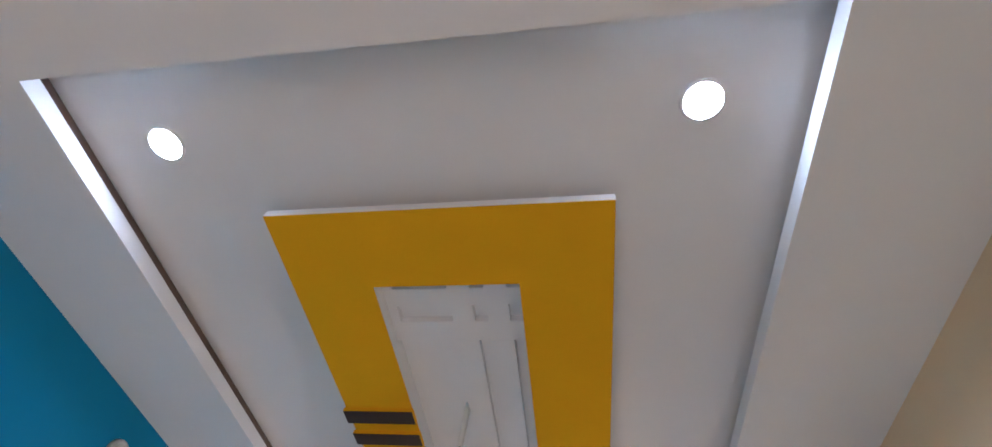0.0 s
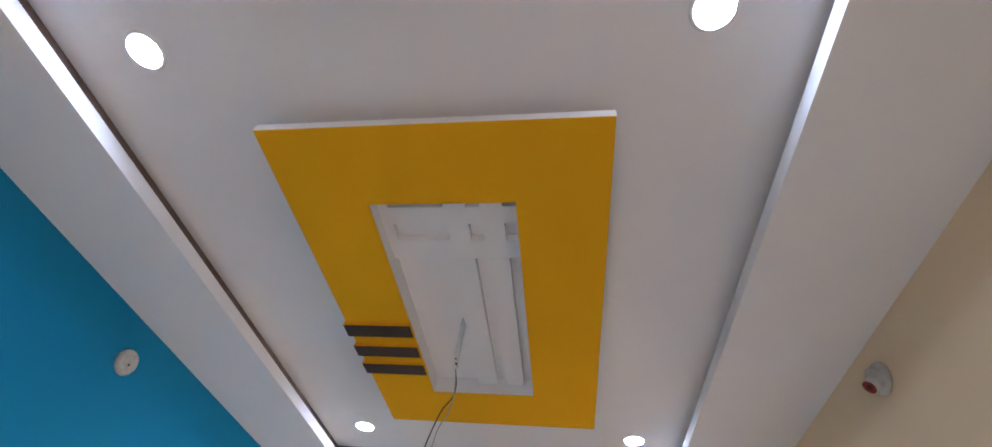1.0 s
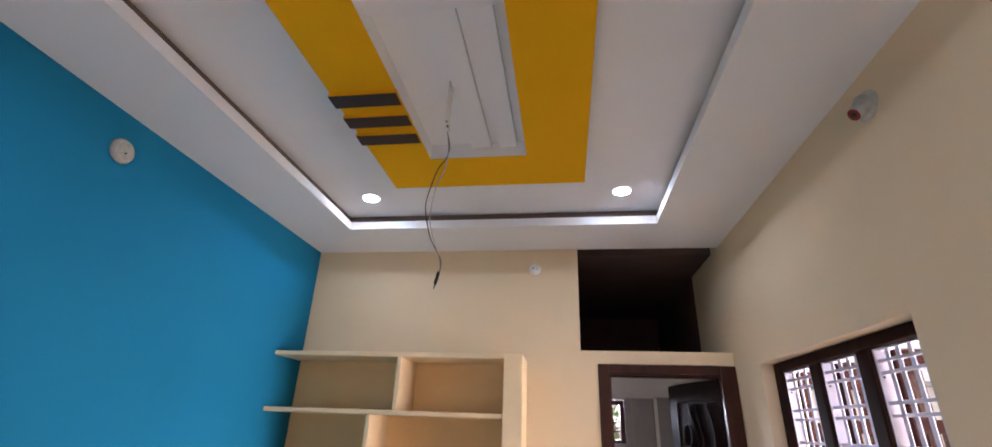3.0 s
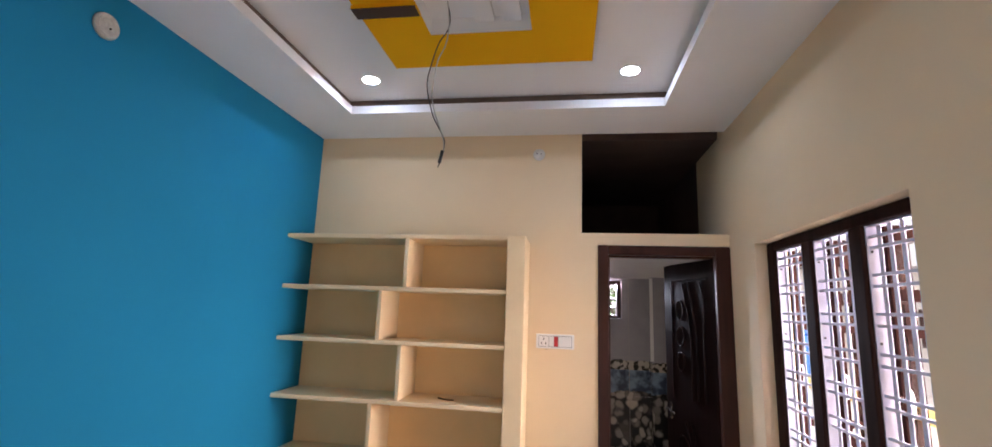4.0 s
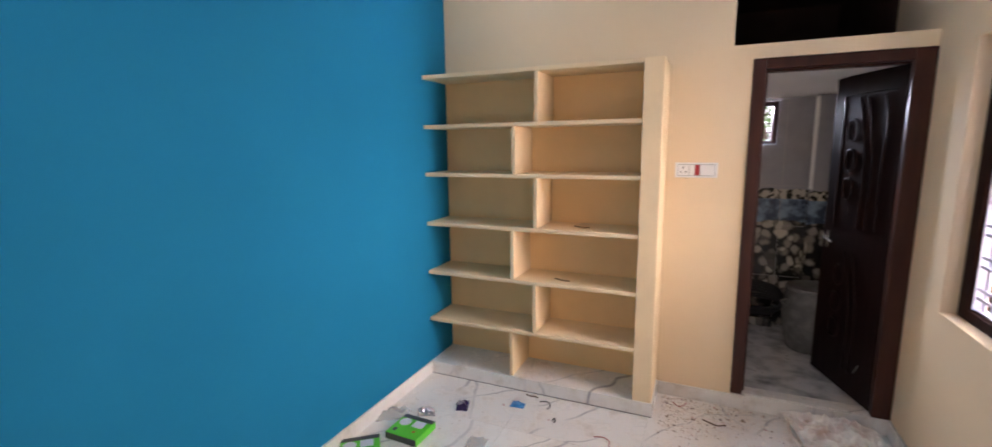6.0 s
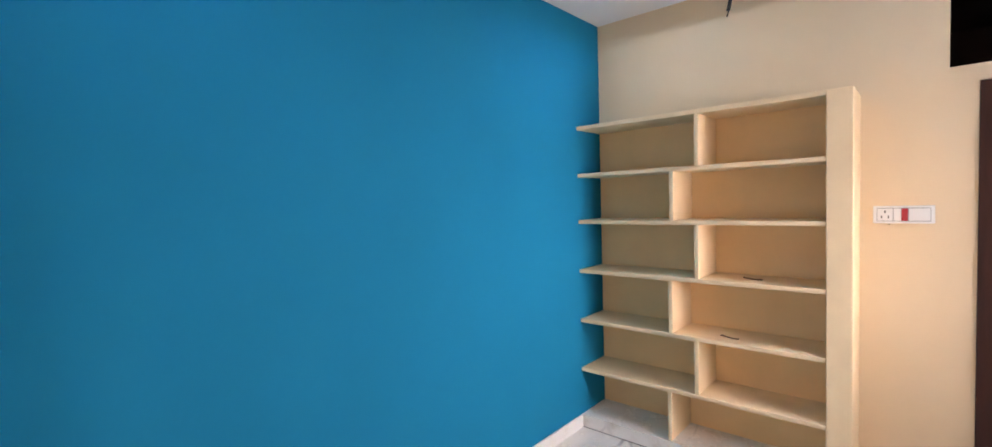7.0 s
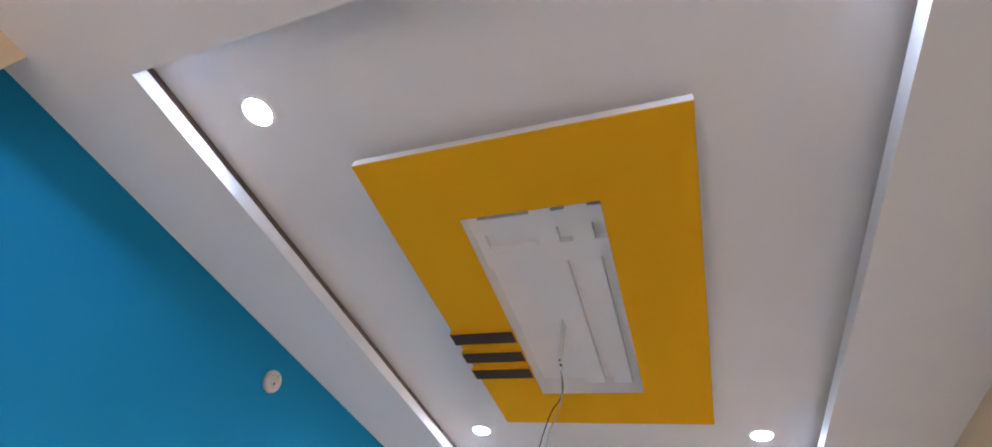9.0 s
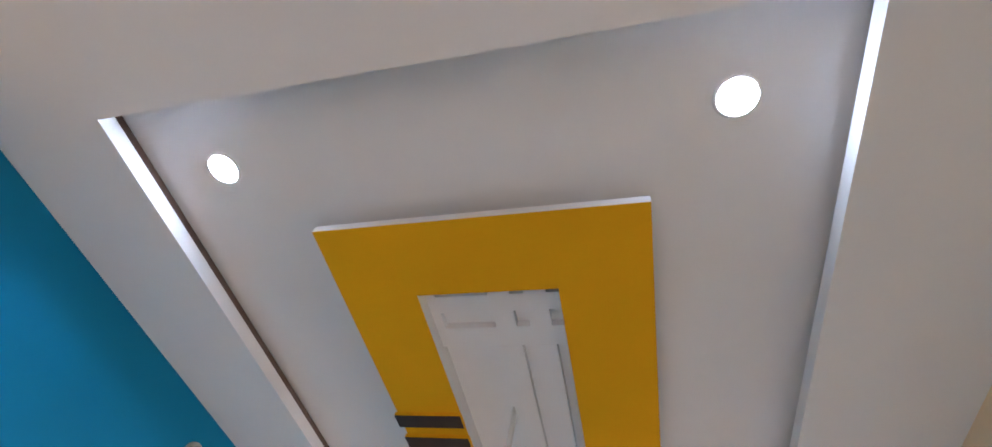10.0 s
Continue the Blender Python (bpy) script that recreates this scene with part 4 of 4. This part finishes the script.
neighbour(9.5, 17.0, 12.0, 6.0, 3.4, LIMEWASH, "pale limewashed single-storey house across the lane")
structure("boundary_wall", block((6.2, -14.0, -0.45), (6.4, 12.0, 0.56), 0.01), LIMEWASH, "low limewashed boundary wall along the plot", "wall")
structure("boundary_coping", block((6.16, -14.0, 0.561), (6.44, 12.0, 0.72), 0.01), OCHRE, "ochre painted coping on the boundary wall", "coping")


def tank(x, y):
    t = thing("water_tank", (x, y, -0.45), "blue plastic water tank standing on the ground", "water tank")
    m = Matrix.Translation((x, y, -0.45))
    part("body", turned([(0.55, 0.0), (0.55, 0.5), (0.57, 0.53), (0.55, 0.56), (0.55, 1.0), (0.57, 1.03), (0.55, 1.06), (0.55, 1.6), (0.35, 1.85)], m), TANK, t, smooth=True)
    part("lid", turned([(0.30, 1.84), (0.30, 1.93), (0.24, 1.97)], m), TANK, t, smooth=True)


tank(7.3, 8.6)


def tree(x, y, h, seed):
    t = thing("tree", (x, y, -0.45), "leafy green tree behind the house", "tree", "trees outside")
    rng = random.Random(seed)
    bm = bmesh.new()
    for k in range(6):
        pts = spline([(x, y, -0.45 + 0.1 * k), (x + rng.uniform(-0.1, 0.1), y + rng.uniform(-0.1, 0.1), h * 0.4), (x + rng.uniform(-1, 1), y + rng.uniform(-1, 1), h * 0.75)])
        tube(bm, pts, 0.06 if k else 0.11, 8)
    part("trunk", bm, BARK, t)
    verts, faces = [], []
    for c in range(70):
        cx, cy, cz = x + rng.gauss(0, 0.8), y + rng.gauss(0, 0.8), h * rng.uniform(0.15, 1.0)
        for k in range(34):
            p = Vector((cx + rng.gauss(0, 0.22), cy + rng.gauss(0, 0.22), cz + rng.gauss(0, 0.18)))
            d = Vector((rng.gauss(0, 1), rng.gauss(0, 1), rng.gauss(0, 1))).normalized() * 0.07
            e = d.orthogonal().normalized() * 0.03
            b = len(verts)
            verts += [p - d, p + e, p + d, p - e]
            faces.append((b, b + 1, b + 2, b + 3))
    me = bpy.data.meshes.new("crown")
    me.from_pydata(verts, [], faces)
    me.materials.append(LEAFGREEN)
    c = new("crown", me)
    c.parent = t
    c.matrix_parent_inverse = Matrix.Translation(-t.location)
    tagged(c, kind="stuff")


tree(2.9, 6.2, 2.6, 3)


# ---- floor tiles and skirting, piece by piece ----
base = structure("floor", block((-0.2, SOUTH - 0.2, -0.1), (W + 0.2, 0.0, -0.006)), GROUT, "polished white marble tile floor with grey veins, dusty", "floor")
TX, TY = 0.80, 0.80


def tile_mesh(w, d):
    bm = block((0.0007, 0.0007, -0.006), (w - 0.0007, d - 0.0007, 0.0), 0.0)
    return mesh_of("tile", bm, MARBLE)


made = {}
y = 0.0
while y > SOUTH + 0.01:
    d = min(TY, y - SOUTH)
    x = 0.0
    while x < W - 0.01:
        w = min(TX, W - x)
        key = (round(w, 3), round(d, 3))
        if key not in made:
            made[key] = tile_mesh(w, d)
        ob = new("tile", made[key])
        ob.location = (x, y - d, 0)
        ob.parent = base
        x += TX
    y -= TY

skirt = tagged(new("baseboard"), "white marble skirting tiles with grey veins", "skirting", kind="structure")


def skirting(lo, hi):
    part("skirting_tile", block(lo, hi, 0.0015), MARBLE, skirt)


jog = random.Random(4)
y = -0.346
while y > -3.32:
    nxt = max(y - 0.60, -3.329)
    skirting((0.0, nxt + 0.001, 0.0), (0.011 + jog.uniform(-0.001, 0.004), y - 0.001, 0.10 + jog.uniform(-0.007, 0.007)))
    y = nxt
for a, b in ((1.6235, 2.16), (2.16, 2.921)):
    skirting((a + 0.001, -0.011, 0.0), (b - 0.001, -0.0005, 0.092 if a < 2 else 0.0995))
y = -0.012
while y > -3.7:
    nxt = max(y - 0.8, -3.749)
    skirting((W - 0.011, nxt + 0.001, 0.0), (W, y - 0.001, 0.10))
    y = nxt
